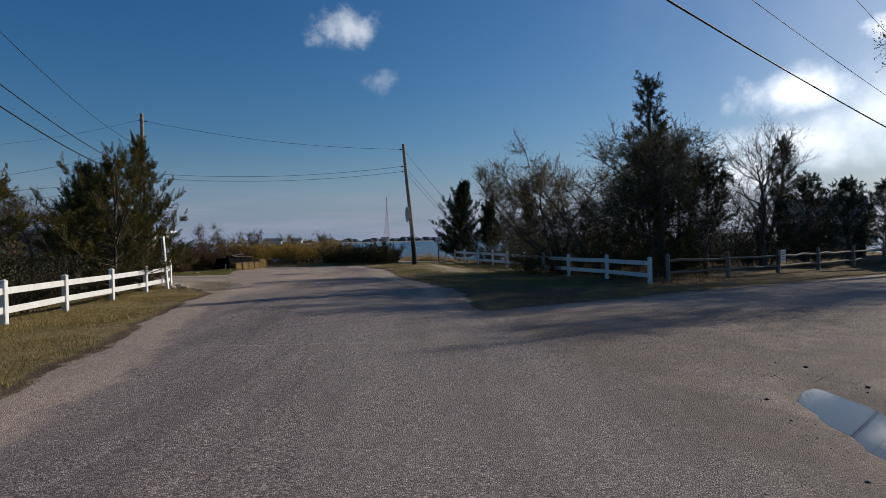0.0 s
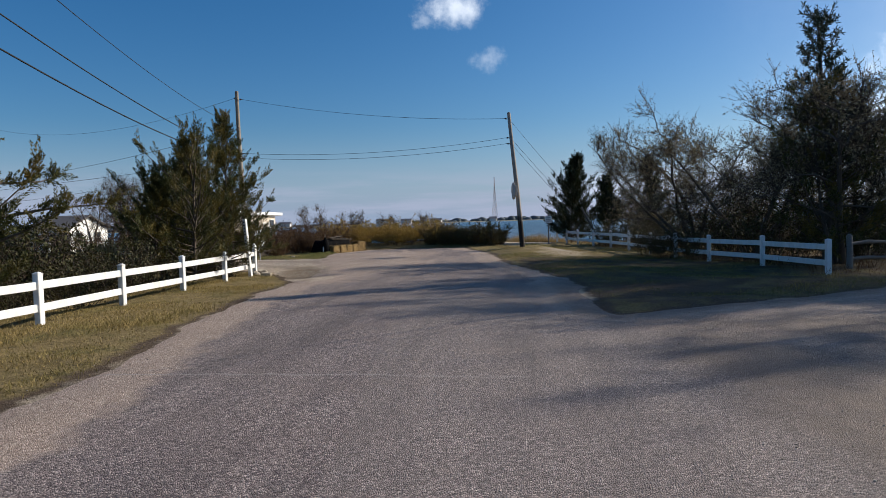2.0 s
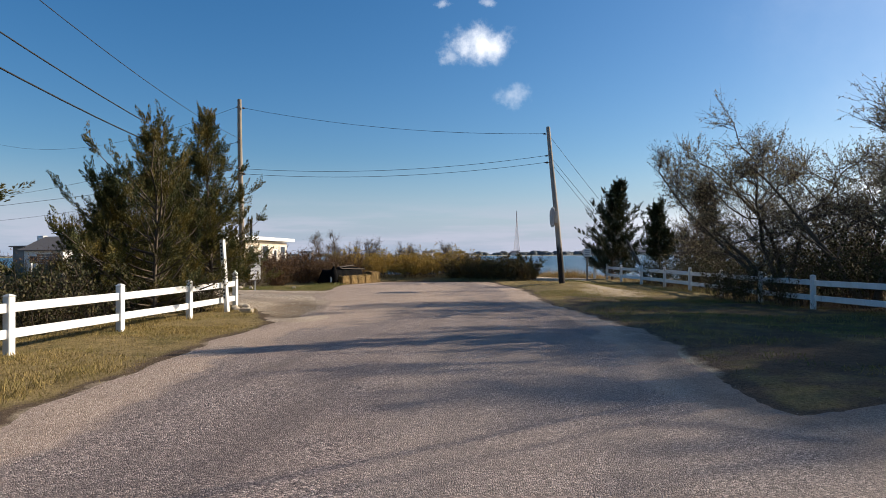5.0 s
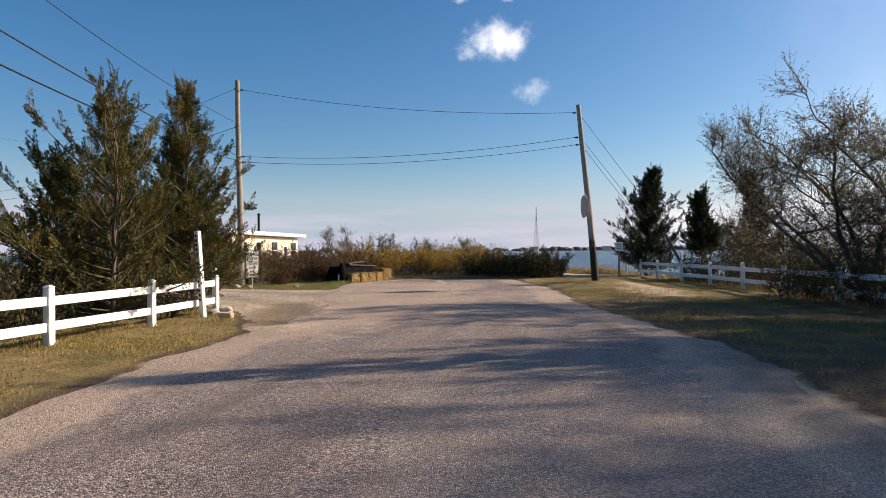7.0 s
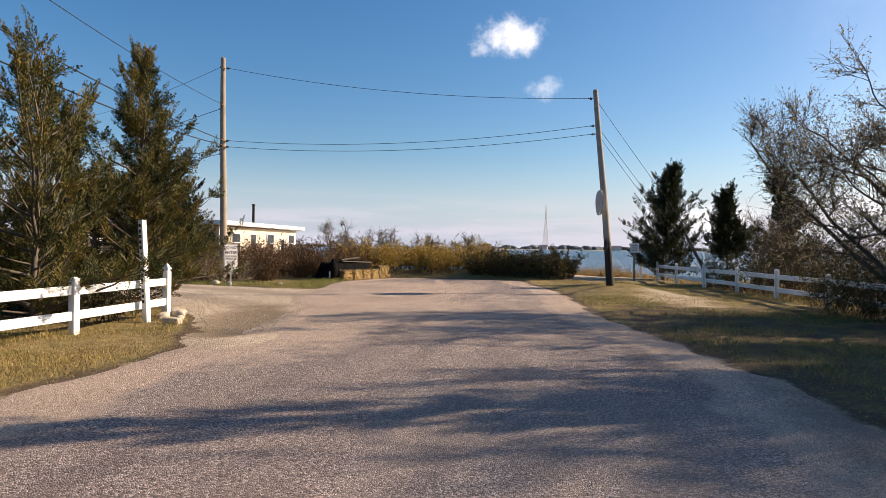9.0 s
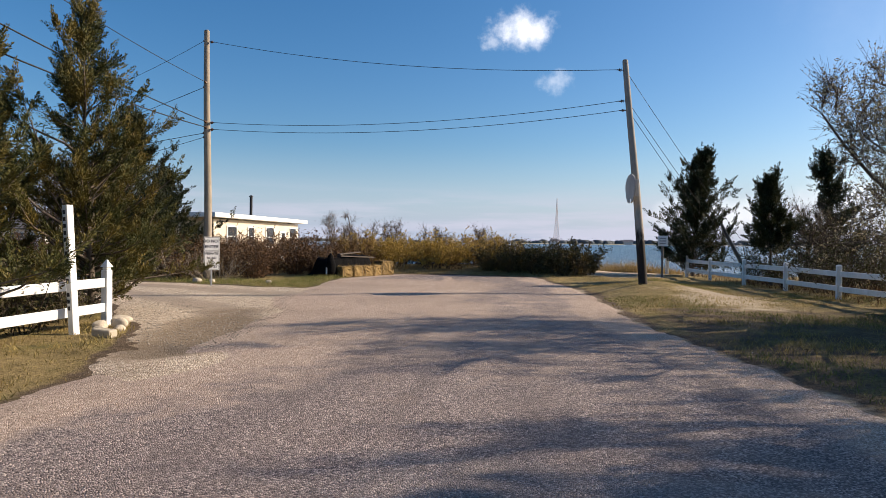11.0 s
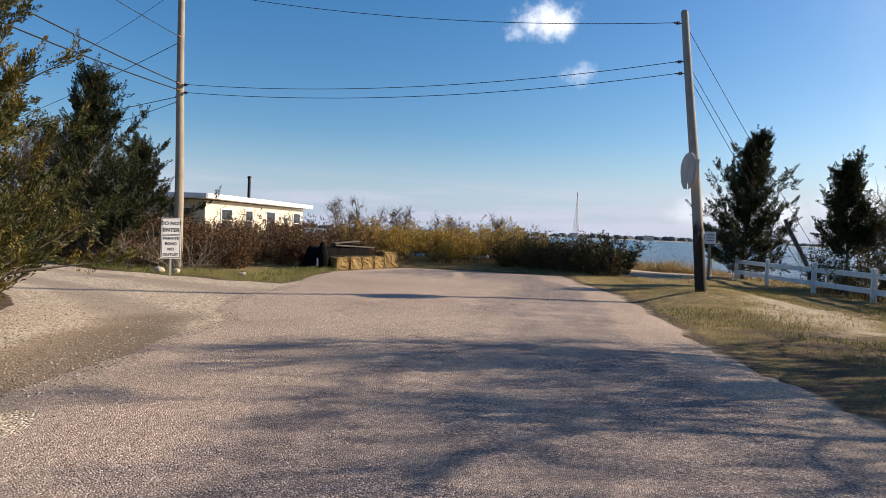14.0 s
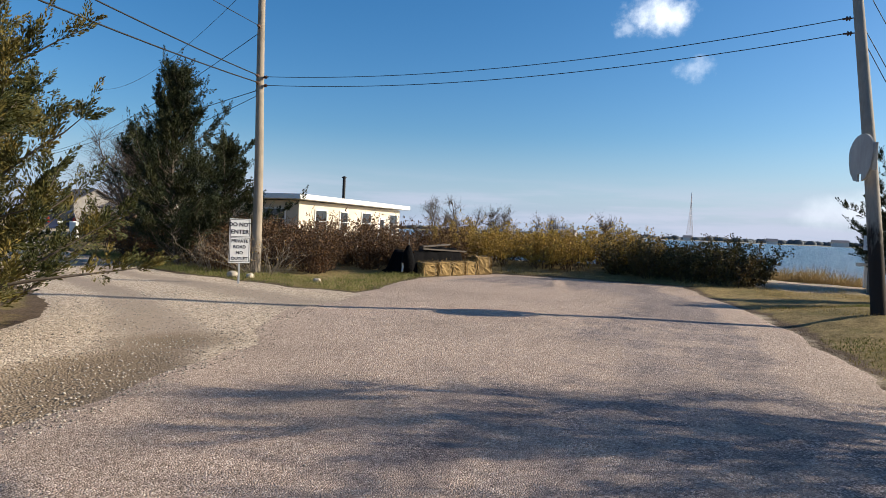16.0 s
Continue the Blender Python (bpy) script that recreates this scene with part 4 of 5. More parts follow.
gable_house((-38.9, 52.7, 0), -4, 3.8, 4.6, 2.0, 1.0, WHITEWALL, "small white cottage with a grey gable roof", ((-0.9, 1.1, 0.8, 0.9, 0), (0.9, 1.1, 0.8, 0.9, 0), (-1.1, 1.2, 0.8, 0.9, 1), (1.0, 1.2, 0.8, 0.9, 1)))
gable_house((36.0, 36.5, 0), 58, 12.0, 8.0, 3.4, 2.9, GREYWALL, "grey shingled house behind dark trees", ((-3, 1.7, 1.0, 1.2, 0), (2, 1.7, 1.0, 1.2, 0), (0.0, 4.2, 0.9, 1.1, 1)))
gable_house((29.4, 43.0, 0), -30, 5.0, 5.0, 2.1, 1.8, GREYWALL, "grey shingled cottage half hidden by trees", ((0, 1.5, 1.0, 1.1, 0),))
gable_house((-64.5, 66.0, 0), -10, 4.4, 4.4, 2.7, 1.3, GREYWALL, "brown hip-roofed house at the end of the drive", ((0, 1.7, 1.1, 0.9, 0),))


# ---- trees ----
def cedar(seed, height, radius, limbs=85, sprays=11, gappy=0.0, start=0.04, taper=0.75, leaf=0.06, boughs=()):
    """Wood and foliage of an eastern red cedar: rising limbs set with pointed, feathery plumes, and several leaders that break the top.
    boughs: extra long limbs as height share, azimuth, rise and length."""
    rng = np.random.default_rng(seed)
    wood = Soup()
    tr = wander((0, 0, -0.08), (rng.normal() * 0.04, rng.normal() * 0.04, 1), height * 0.95, 9, rng, 0.035, 0.05)
    wood.add(*tube(tr, np.linspace(0.010 * height + 0.02, 0.010, 10), 7))
    base, way, size = [], [], []
    more = (0.06 / leaf) ** 1.5

    def plume(q, d, length, m, fat=0.19):
        """One flame-shaped spray of scale leaves, widest near its foot."""
        tw = wander(q, d, length, 3, rng, 0.16, 0.12)
        s = rng.uniform(0.0, 1.0, m) ** 0.8
        axis = np.stack([np.interp(s * 3, np.arange(4), tw[:, c]) for c in range(3)], 1)
        a = unit(tw[-1] - tw[0])
        out = rng.normal(size=(m, 3))
        out = unit(out - (out @ a)[:, None] * a[None])
        r = fat * length * (1.02 - s) ** 0.8 * rng.uniform(0.1, 1.0, m) ** 0.6
        base.append(axis + out * r[:, None])
        way.append(a[None] * 1.0 + out * 0.55 + rng.normal(size=(m, 3)) * 0.18)
        size.append(rng.uniform(0.65, 1.35, m) * leaf * (1.15 - 0.4 * s))

    def clothe(lm, ln, bare, count):
        """Plumes along a limb, outwards and upwards."""
        out = unit(lm[-1] - lm[0])
        for _ in range(count):
            t = bare + (1 - bare) * rng.uniform() ** 0.75
            q = np.array([np.interp(t * 5, np.arange(6), lm[:, c]) for c in range(3)])
            plume(q, out * 0.8 + rng.normal(size=3) * 0.55 + (0, 0, 0.35), rng.uniform(0.24, 0.60) * (1.2 - 0.45 * t) * (0.75 + 0.05 * height), int(more * rng.integers(52, 76)))
        plume(lm[-1] - out * 0.15, unit(lm[-1] - lm[-2]) + (0, 0, 0.25), rng.uniform(0.4, 0.75), int(90 * more), 0.16)

    for i in range(limbs):
        u = start + (1 - start) * ((i + rng.uniform()) / limbs) ** 1.1
        p0 = np.array([np.interp(u * 9, np.arange(10), tr[:, k]) for k in range(3)])
        prof = min(1.0, 0.55 + u / 0.2) * (1 - u) ** taper + 0.10
        ln = radius * prof * rng.choice((0.6, 0.85, 1.05, 1.3, 1.5 + 0.35 * u), p=(0.2, 0.3, 0.25, 0.15, 0.1))
        sparse = rng.uniform() < gappy * (0.25 + 1.1 * u)
        if sparse and u > 0.5 and rng.uniform() < 0.45:
            continue
        if sparse:
            ln *= 1.2
        az = i * 2.39996 + rng.normal() * 0.4
        el = radians(rng.uniform(-6, 30) + 44 * u)
        lm = wander(p0, (math.cos(az) * math.cos(el), math.sin(az) * math.cos(el), math.sin(el)), ln, 5, rng, 0.13, 0.10)
        wood.add(*tube(lm, np.linspace(0.010 + 0.009 * ln, 0.004, 6), 4))
        clothe(lm, ln, 0.5 if sparse else 0.12, max(3, int(1.1 * sprays * (0.45 + 0.75 * ln / radius) * (0.45 if sparse else 1.0))))
    for u, az, rise, ln in boughs:
        p0 = np.array([np.interp(u * 9, np.arange(10), tr[:, k]) for k in range(3)])
        lm = wander(p0, (math.cos(radians(az)), math.sin(radians(az)), rise), ln, 5, rng, 0.09, 0.03)
        wood.add(*tube(lm, np.linspace(0.05, 0.008, 6), 5))
        clothe(lm, ln, 0.35, 26)
    # leaders round the tip: bare for a stretch, then bottle-brush tops
    for k in range(6):
        p0 = np.array([np.interp(rng.uniform(6.0, 8.9), np.arange(10), tr[:, c]) for c in range(3)])
        ln = height * rng.uniform(0.10, 0.24)
        lm = wander(p0, (rng.normal() * 0.5, rng.normal() * 0.5, 1.0), ln, 5, rng, 0.10, 0.05)
        wood.add(*tube(lm, np.linspace(0.014, 0.004, 6), 4))
        clothe(lm, ln, 0.35, 7)
    base, way, size = np.concatenate(base), np.concatenate(way), np.concatenate(size)
    return wood.get(), blades(base, way, size * 1.25, size * 0.40, rng)


def bare_tree(seed, height, spread, stems=2, lean=(0, 0), limbs=9, subs=8, twigs=8, leaves=2.0, leaf=0.055, thick=1.0, low=0.22, ways=(), arch=0.0):
    """A nearly leafless, wide tree: stems, limbs, boughs and fine twigs with a few leaves left.
    ways: the main stems as direction and length; arch: how much boughs bow down towards their ends."""
    rng = np.random.default_rng(seed)
    wood, fine = Soup(), Soup()
    base, way = [], []
    for s in range(len(ways) or stems):
        az0 = rng.uniform(0, 6.28)
        d = np.array([0.35 * math.cos(az0 + s * 6.28 / stems) * (stems > 1) + lean[0], 0.35 * math.sin(az0 + s * 6.28 / stems) * (stems > 1) + lean[1], 1.0])
        tr = wander((rng.normal() * 0.1 * (stems > 1), rng.normal() * 0.1 * (stems > 1), -0.08), d, height * 0.72, 7, rng, 0.13, 0.05)
        if ways:
            tr = wander((rng.normal() * 0.08, rng.normal() * 0.08, -0.08), ways[s][:3], ways[s][3], 7, rng, 0.16, 0.05 - arch)
        wood.add(*tube(tr, np.linspace(0.026 * height * thick / (len(ways) or stems)**0.4, 0.02, 8), 7))
        for i in range(limbs):
            u = low + (1 - low) * (i + rng.uniform()) / limbs
            p0 = np.array([np.interp(u * 7, np.arange(8), tr[:, k]) for k in range(3)])
            az = i * 2.4 + rng.normal() * 0.5 + s
            el = radians(rng.uniform(12, 52))
            ln = spread * rng.uniform(0.6, 1.1) * (1.1 - 0.55 * u)
            lm = wander(p0, (math.cos(az) * math.cos(el) + lean[0] * 0.4, math.sin(az) * math.cos(el) + lean[1] * 0.4, math.sin(el)), ln, 6, rng, 0.17 + arch, 0.06 - arch)
            wood.add(*tube(lm, np.linspace(0.012 + 0.010 * ln, 0.008, 7) * thick, 5))
            for j in range(subs):
                t = rng.uniform(0.2, 1.0)
                q = np.array([np.interp(t * 6, np.arange(7), lm[:, k]) for k in range(3)])
                dd = unit(lm[-1] - lm[0]) * 0.7 + rng.normal(size=3) * 0.6 + (0, 0, 0.35)
                sl = ln * rng.uniform(0.25, 0.5)
                sb = wander(q, dd, sl, 4, rng, 0.2, 0.05 - arch)
                fine.add(*tube(sb, np.linspace(0.009, 0.004, 5), 4))
                for k in range(twigs):
                    tt = rng.uniform(0.15, 1.0)
                    r = np.array([np.interp(tt * 4, np.arange(5), sb[:, c]) for c in range(3)])
                    de = unit(sb[-1] - sb[0]) * 0.8 + rng.normal(size=3) * 0.6 + (0, 0, 0.3)
                    tw = wander(r, de, rng.uniform(0.22, 0.55) * (0.7 + 0.1 * height), 3, rng, 0.22, 0.06 - arch)
                    fine.add(*tube(tw[[0, 1, 3]], (0.0045, 0.0038, 0.002), 3))
                    m = rng.poisson(leaves)
                    if m:
                        w = rng.uniform(0.2, 1.0, m)
                        base.append(np.stack([np.interp(w * 3, np.arange(4), tw[:, c]) for c in range(3)], 1))
                        way.append(rng.normal(size=(m, 3)) + (0, 0, -0.2))
    base, way = np.concatenate(base), np.concatenate(way)
    return wood.get(), fine.get(), blades(base, way, rng.uniform(0.7, 1.4, len(base)) * leaf, leaf * 0.5, rng)


def pine(seed, height, radius, whorls=11, start=0.12, needle=0.17):
    """A pitch pine: uneven whorls of boughs that end in round tufts of needles."""
    rng = np.random.default_rng(seed)
    wood = Soup()
    tr = wander((0, 0, -0.08), (0.04, 0.02, 1), height * 0.97, 9, rng, 0.04, 0.05)
    wood.add(*tube(tr, np.linspace(0.018 * height + 0.02, 0.02, 10), 7))
    base, way = [], []

    def tuft(at, d, n=34):
        s = rng.uniform(-0.16, 0.12, n)
        base.append(at + unit(d)[None] * s[:, None])
        way.append(unit(d)[None] * 0.75 + rng.normal(size=(n, 3)) * 0.6)

    for w in range(whorls):
        u = start + (1 - start) * (w + 0.5) / whorls
        for k in range(rng.integers(4, 7)):
            p0 = np.array([np.interp(min(0.999, u + rng.normal() * 0.012) * 9, np.arange(10), tr[:, c]) for c in range(3)])
            az = k * 1.2 + w * 0.7 + rng.normal() * 0.3
            el = radians(rng.uniform(5, 35) + 25 * u)
            ln = radius * ((1 - u) ** 0.7 + 0.18) * rng.uniform(0.55, 1.2)
            lm = wander(p0, (math.cos(az) * math.cos(el), math.sin(az) * math.cos(el), math.sin(el)), ln, 4, rng, 0.12, 0.06)
            wood.add(*tube(lm, np.linspace(0.014 + 0.012 * ln, 0.008, 5), 5))
            tuft(lm[-1], lm[-1] - lm[-2])
            for j in range(int(3 + 4 * ln)):
                t = rng.uniform(0.35, 1.0)
                q = np.array([np.interp(t * 4, np.arange(5), lm[:, c]) for c in range(3)])
                tw = wander(q, unit(lm[-1] - lm[0]) + rng.normal(size=3) * 0.6 + (0, 0, 0.35), rng.uniform(0.2, 0.5), 2, rng, 0.15, 0.1)
                wood.add(*tube(tw, (0.009, 0.007, 0.005), 4))
                tuft(tw[-1], tw[-1] - tw[0])
    tuft(tr[-1], np.array([0, 0, 1.0]), 60)
    base, way = np.concatenate(base), np.concatenate(way)
    return wood.get(), blades(base, way, rng.uniform(0.6, 1.15, len(base)) * needle, 0.026, rng)


def place_cedar(at, seed, height, radius, label, mat=None, **kw):
    t = thing("cedar_tree", (*at, land(at)), label, "tree", "cedar trees", turn=seed * 37 % 360)
    w, l = cedar(seed, height, radius, **kw)
    part("trunk", w, BARK, t)
    part("crown", l, mat or CEDAR, t)
    return t


def place_bare(at, seed, height, spread, label, mat=None, turn=0.0, bark=None, **kw):
    t = thing("bare_tree", (*at, land(at)), label, "tree", "leafless trees", turn=turn)
    w, f, l = bare_tree(seed, height, spread, **kw)
    trunk = part("trunk", w, bark or BARK, t)
    part("branchwork", f, TWIG, t)
    part("crown", l, mat or WILLOW, t)
    return t


def land(at):
    x, y = np.array([at[0]], float), np.array([at[1]], float)
    return float(land_height(x, y)[0])


# by the left fence
place_cedar((-9.6, 12.7), 3, 4.9, 1.9, "green cedar with a long bough beside the white fence", limbs=90, sprays=10, leaf=0.048, boughs=((0.42, -63, 0.22, 3.0), (0.55, -40, 0.40, 2.4), (0.30, -90, 0.15, 2.4)))
place_cedar((-10.5, 21.2), 16, 3.4, 1.5, "low green cedar behind the fence", limbs=70, sprays=9, gappy=0.5, leaf=0.05)
place_cedar((-9.3, 21.5), 11, 4.5, 1.7, "open-topped cedar with brown-tipped plumes behind the fence", limbs=90, sprays=12, gappy=0.9, taper=0.55, leaf=0.045)
place_cedar((-9.75, 25.1), 12, 5.9, 1.75, "tall bushy cedar by the mouth of the drive", limbs=140, sprays=13, gappy=0.5, taper=0.8, start=0.05, leaf=0.045)
place_cedar((-11.2, 23.5), 14, 4.3, 1.6, "dark dense cedar behind the fence", limbs=95, sprays=10, gappy=0.4, leaf=0.05)
# beyond the drive
place_cedar((-17.2, 35.2), 21, 6.2, 2.15, "dark cedar beside the tall utility pole", limbs=135, sprays=14, mat=CEDAR_DARK)
place_cedar((-18.6, 38.8), 22, 4.2, 2.2, "broad dark cedar in front of the cream house", limbs=95, sprays=12, mat=CEDAR_DARK)
place_bare((-21.2, 37.4), 23, 5.6, 2.5, "dark leafless tree beside the drive", stems=3, leaves=0.4, limbs=12, subs=10, twigs=9, thick=1.2)
place_bare((-24.2, 39.9), 24, 6.0, 2.6, "dark leafless tree beside the drive", stems=2, leaves=0.4, limbs=12, subs=10, twigs=9, thick=1.2)
place_bare((-26.6, 41.2), 25, 6.2, 2.8, "leafless grey tree behind the hedge", stems=2, leaves=0.3)
place_bare((-28.8, 42.9), 26, 5.6, 2.6, "leafless grey tree behind the hedge", stems=2, leaves=0.3)
# by the right pole
place_cedar((4.1, 47.0), 31, 6.0, 1.8, "dark cedar behind the white fence near the beach", limbs=150, sprays=15, mat=CEDAR_DARK)
place_cedar((6.0, 40.6), 32, 3.95, 1.25, "small dark cedar on a bare stem by the fence", limbs=75, sprays=12, mat=CEDAR_DARK, start=0.3)
place_cedar((9.2, 43.8), 33, 5.3, 1.5, "slim dark cedar behind the leafless trees", limbs=80, sprays=12, mat=CEDAR_DARK)
place_bare((7.4, 41.8), 34, 3.6, 1.7, "low crooked leafless tree by the white fence", stems=3, leaves=0.8)
# the clump on the right
place_cedar((10.6, 23.2), 47, 5.2, 1.9, "dark ragged cedar at the corner of the two fences", limbs=62, sprays=8, gappy=0.7, mat=CEDAR)
WIDE = dict(limbs=12, subs=10, twigs=10, leaf=0.062)
place_bare((8.1, 29.3), 41, 7.2, 3.0, "leaning willow with a few grey leaves over the fence", leaves=4.6, thick=0.9, arch=0.05, limbs=10, subs=10, twigs=10, leaf=0.062,
           ways=((-0.42, -0.15, 1.0, 5.0), (0.05, 0.2, 1.0, 5.4), (0.35, -0.1, 1.0, 4.6), (-0.75, 0.3, 1.0, 4.4)))
place_bare((8.2, 29.1), 42, 7.0, 1.9, "leaning willow bough reaching towards the road", leaves=3.4, low=0.45, limbs=11, subs=9, twigs=10, leaf=0.06, thick=0.42, arch=0.03, ways=((-1.35, -0.1, 1.0, 6.0),))
place_bare((9.3, 26.3), 48, 7.4, 3.0, "crooked willow with fine grey twigs behind the fence", leaves=4.6, thick=0.9, arch=0.05, limbs=10, subs=10, twigs=10, leaf=0.062,
           ways=((0.45, 0.0, 1.0, 5.6), (-0.25, 0.1, 1.0, 5.2), (0.1, -0.4, 1.0, 5.0)))
place_bare((11.0, 23.6), 43, 7.0, 3.2, "tall leafless tree with fine grey twigs", stems=3, leaves=4.5, arch=0.04, **WIDE)
place_bare((12.2, 26.0), 44, 7.4, 3.2, "tall leafless tree with fine grey twigs", stems=3, leaves=4.5, arch=0.04, **WIDE)
place_bare((11.2, 31.2), 46, 6.6, 3.0, "leafless tree with fine grey twigs deep in the thicket", stems=3, leaves=5.0, arch=0.04, **WIDE)
place_bare((17.6, 28.6), 45, 6.9, 4.4, "wide leafless tree with spreading boughs", stems=2, leaves=1.6, lean=(0.15, 0), limbs=11, subs=10, twigs=9)
# unseen trees off to the right, added only to cast dappled shade on the road
TALL = dict(stems=2, limbs=11, subs=9, twigs=10, leaf=0.13, low=0.72, leaves=5.5, thick=0.8, arch=0.03)
for at, seed, h in (((32.6, 29.6), 72, 20.2), ((34.0, 30.6), 73, 21.4), ((35.2, 31.4), 74, 21.0), ((36.8, 32.2), 75, 22.4)):
    place_bare(at, seed, h, 4.0, "tall unseen tree added to shade the road", **TALL)
for at, seed, h, r, lab in (((10.7, 23.7), 51, 8.05, 1.15, "tall uneven pine above the leafless trees"), ((13.4, 25.2), 52, 4.7, 1.7, "dark pine behind the split-rail fence"),
                            ((20.6, 30.2), 53, 4.3, 1.9, "dark pine behind the split-rail fence"), ((23.6, 31.4), 54, 4.1, 1.8, "dark pine behind the split-rail fence"),
                            ((19.0, 31.0), 55, 6.4, 1.3, "thin-topped pine behind the split-rail fence"), ((27.0, 33.2), 56, 4.2, 1.8, "dark pine behind the split-rail fence")):
    t = thing("pine_tree", (*at, land(at)), lab, "tree", "pine trees")
    w, l = pine(seed, h, r, *((7, 0.5) if h > 8 else (11, 0.12)))
    part("trunk", w, BARK, t)
    part("crown", l, PINE, t)


# ---- shrubs ----
def shrub(seed, height, radius, stems, twigs, leaves, leaf, low=0.2):
    """Many thin stems fanning out from one root, with twigs and small leaves."""
    rng = np.random.default_rng(seed)
    wood = Soup()
    base, way = [], []
    for i in range(stems):
        az, r0 = rng.uniform(0, 6.28), radius * 0.45 * rng.uniform() ** 0.5
        out = rng.uniform(0.1, 0.75)
        st = wander((r0 * math.cos(az), r0 * math.sin(az), -0.05), (out * math.cos(az), out * math.sin(az), 1.0), height * rng.uniform(0.6, 1.05), 5, rng, 0.16, 0.0)
        wood.add(*tube(st, np.linspace(0.011, 0.004, 6), 3))
        for k in range(twigs):
            t = rng.uniform(low, 1.0)
            q = np.array([np.interp(t * 5, np.arange(6), st[:, c]) for c in range(3)])
            tw = wander(q, (rng.normal(), rng.normal(), rng.uniform(0, 1.2)), height * rng.uniform(0.1, 0.28), 2, rng, 0.25, 0.05)
            wood.add(*blades(tw[[0, 1]], np.stack([tw[1] - tw[0], tw[2] - tw[1]]) + 1e-4, np.linalg.norm(tw[1] - tw[0]) * 1.3, 0.009, rng))
            m = rng.poisson(leaves)
            if m:
                w = rng.uniform(0.1, 1.05, m)
                base.append(np.stack([np.interp(w * 2, np.arange(3), tw[:, c]) for c in range(3)], 1) + rng.normal(size=(m, 3)) * 0.02)
                way.append(rng.normal(size=(m, 3)))
    base, way = np.concatenate(base), np.concatenate(way)
    return wood.get(), blades(base, way, rng.uniform(0.6, 1.4, len(base)) * leaf, leaf * 0.55, rng)


def shrub_kind(name, variants, leafmat, twigmat, label, category, places, seed):
    """Plants alike shrubs, from a few built once; places: x, y and size."""
    rng = random.Random(seed)
    made = []
    for i, (x, y, s) in enumerate(places):
        m = pose(x, y, land((x, y)), 0, 0, rng.uniform(0, 360)) @ Matrix.Diagonal((s * rng.uniform(0.85, 1.15), s * rng.uniform(0.85, 1.15), s * rng.uniform(0.85, 1.15), 1))
        if i < len(variants):
            t = thing(name, (0, 0, 0), label, category, label + "s")
            w, l = shrub(*variants[i])
            part("branchwork", w, twigmat, t)
            part("foliage", l, leafmat, t)
            t.matrix_world = m
            made.append(t)
        else:
            src = made[rng.randrange(len(made))]
            keep = src.scale.copy()
            copy_thing(src, m @ Matrix.Diagonal((1 / keep.x, 1 / keep.y, 1 / keep.z, 1)))


def strewn(seed, n, inside, x0, x1, y0, y1, gap, lo=0.8, hi=1.2):
    """Up to n places in a region, no two nearer than gap."""
    rng = random.Random(seed)
    out = []
    for _ in range(n * 40):
        x, y = rng.uniform(x0, x1), rng.uniform(y0, y1)
        if inside(x, y) and all((x - a) ** 2 + (y - b) ** 2 > gap * gap for a, b, _ in out):
            out.append((x, y, rng.uniform(lo, hi)))
            if len(out) == n:
                break
    return out


off_road = lambda x, y, d=-0.9: float(np.maximum(road_depth(np.array([x]), np.array([y])), drive_depth(np.array([x]), np.array([y])))[0]) < d  # noqa: E731
BROWNS = [(101, 1.5, 1.0, 36, 13, 5.3, 0.075, 0.06), (102, 1.35, 1.1, 34, 13, 5.3, 0.069, 0.06), (103, 1.65, 0.9, 34, 13, 4.9, 0.075, 0.06)]
shrub_kind("brown_bush", BROWNS, BROWN, TWIG, "twiggy brown autumn bush", "bush",
           strewn(1, 46, lambda x, y: y > np.interp(x, *DRIVE_FAR) + 1.7 and (x < -11.4 or y > 39) and off_road(x, y, -1.6), -24, -10.6, 34.2, 43.5, 0.95, 0.85, 1.15), 1)
GOLDS = [(111, 1.6, 1.1, 26, 11, 8.2, 0.075), (112, 1.45, 1.2, 24, 11, 8.2, 0.075), (113, 1.75, 1.0, 26, 11, 7.4, 0.075)]
shrub_kind("golden_bush", GOLDS, GOLD, TWIG, "golden brown bayberry bush on the dune", "bush",
           strewn(2, 34, lambda x, y: True, -13.5, -4.4, 43.6, 50.5, 1.1, 0.85, 1.1), 2)
OLIVES = [(121, 1.45, 1.1, 30, 12, 9.0, 0.081, 0.05), (122, 1.3, 1.2, 30, 12, 9.0, 0.075, 0.05)]
shrub_kind("dark_bush", OLIVES, RUSSET, TWIG, "dark olive and brown bush beside the road end", "bush",
           strewn(3, 15, lambda x, y: True, -5.6, -0.8, 43.0, 47.0, 1.0, 0.85, 1.1), 3)
shrub_kind("hedge_bush", [(131, 1.45, 1.1, 28, 11, 5.7, 0.069, 0.06), (132, 1.2, 1.1, 26, 11, 5.7, 0.063, 0.06)], OLIVE, TWIG, "olive green hedge bush behind the fence", "bush",
           strewn(4, 46, lambda x, y: off_road(x, y, -1.4) and x < np.interp(y, [p[1] for p in LEFT_POSTS], [p[0] for p in LEFT_POSTS]) - 0.9, -14.5, -8.6, 7.0, 26.6, 1.05, 0.65, 1.05) + [(-10.8, 16.2, 1.5), (-11.7, 17.3, 1.6), (-12.5, 18.7, 1.6), (-10.9, 14.8, 1.4), (-13.4, 17.4, 1.6), (-9.3, 19.6, 1.15), (-9.2, 22.9, 1.1)], 4)
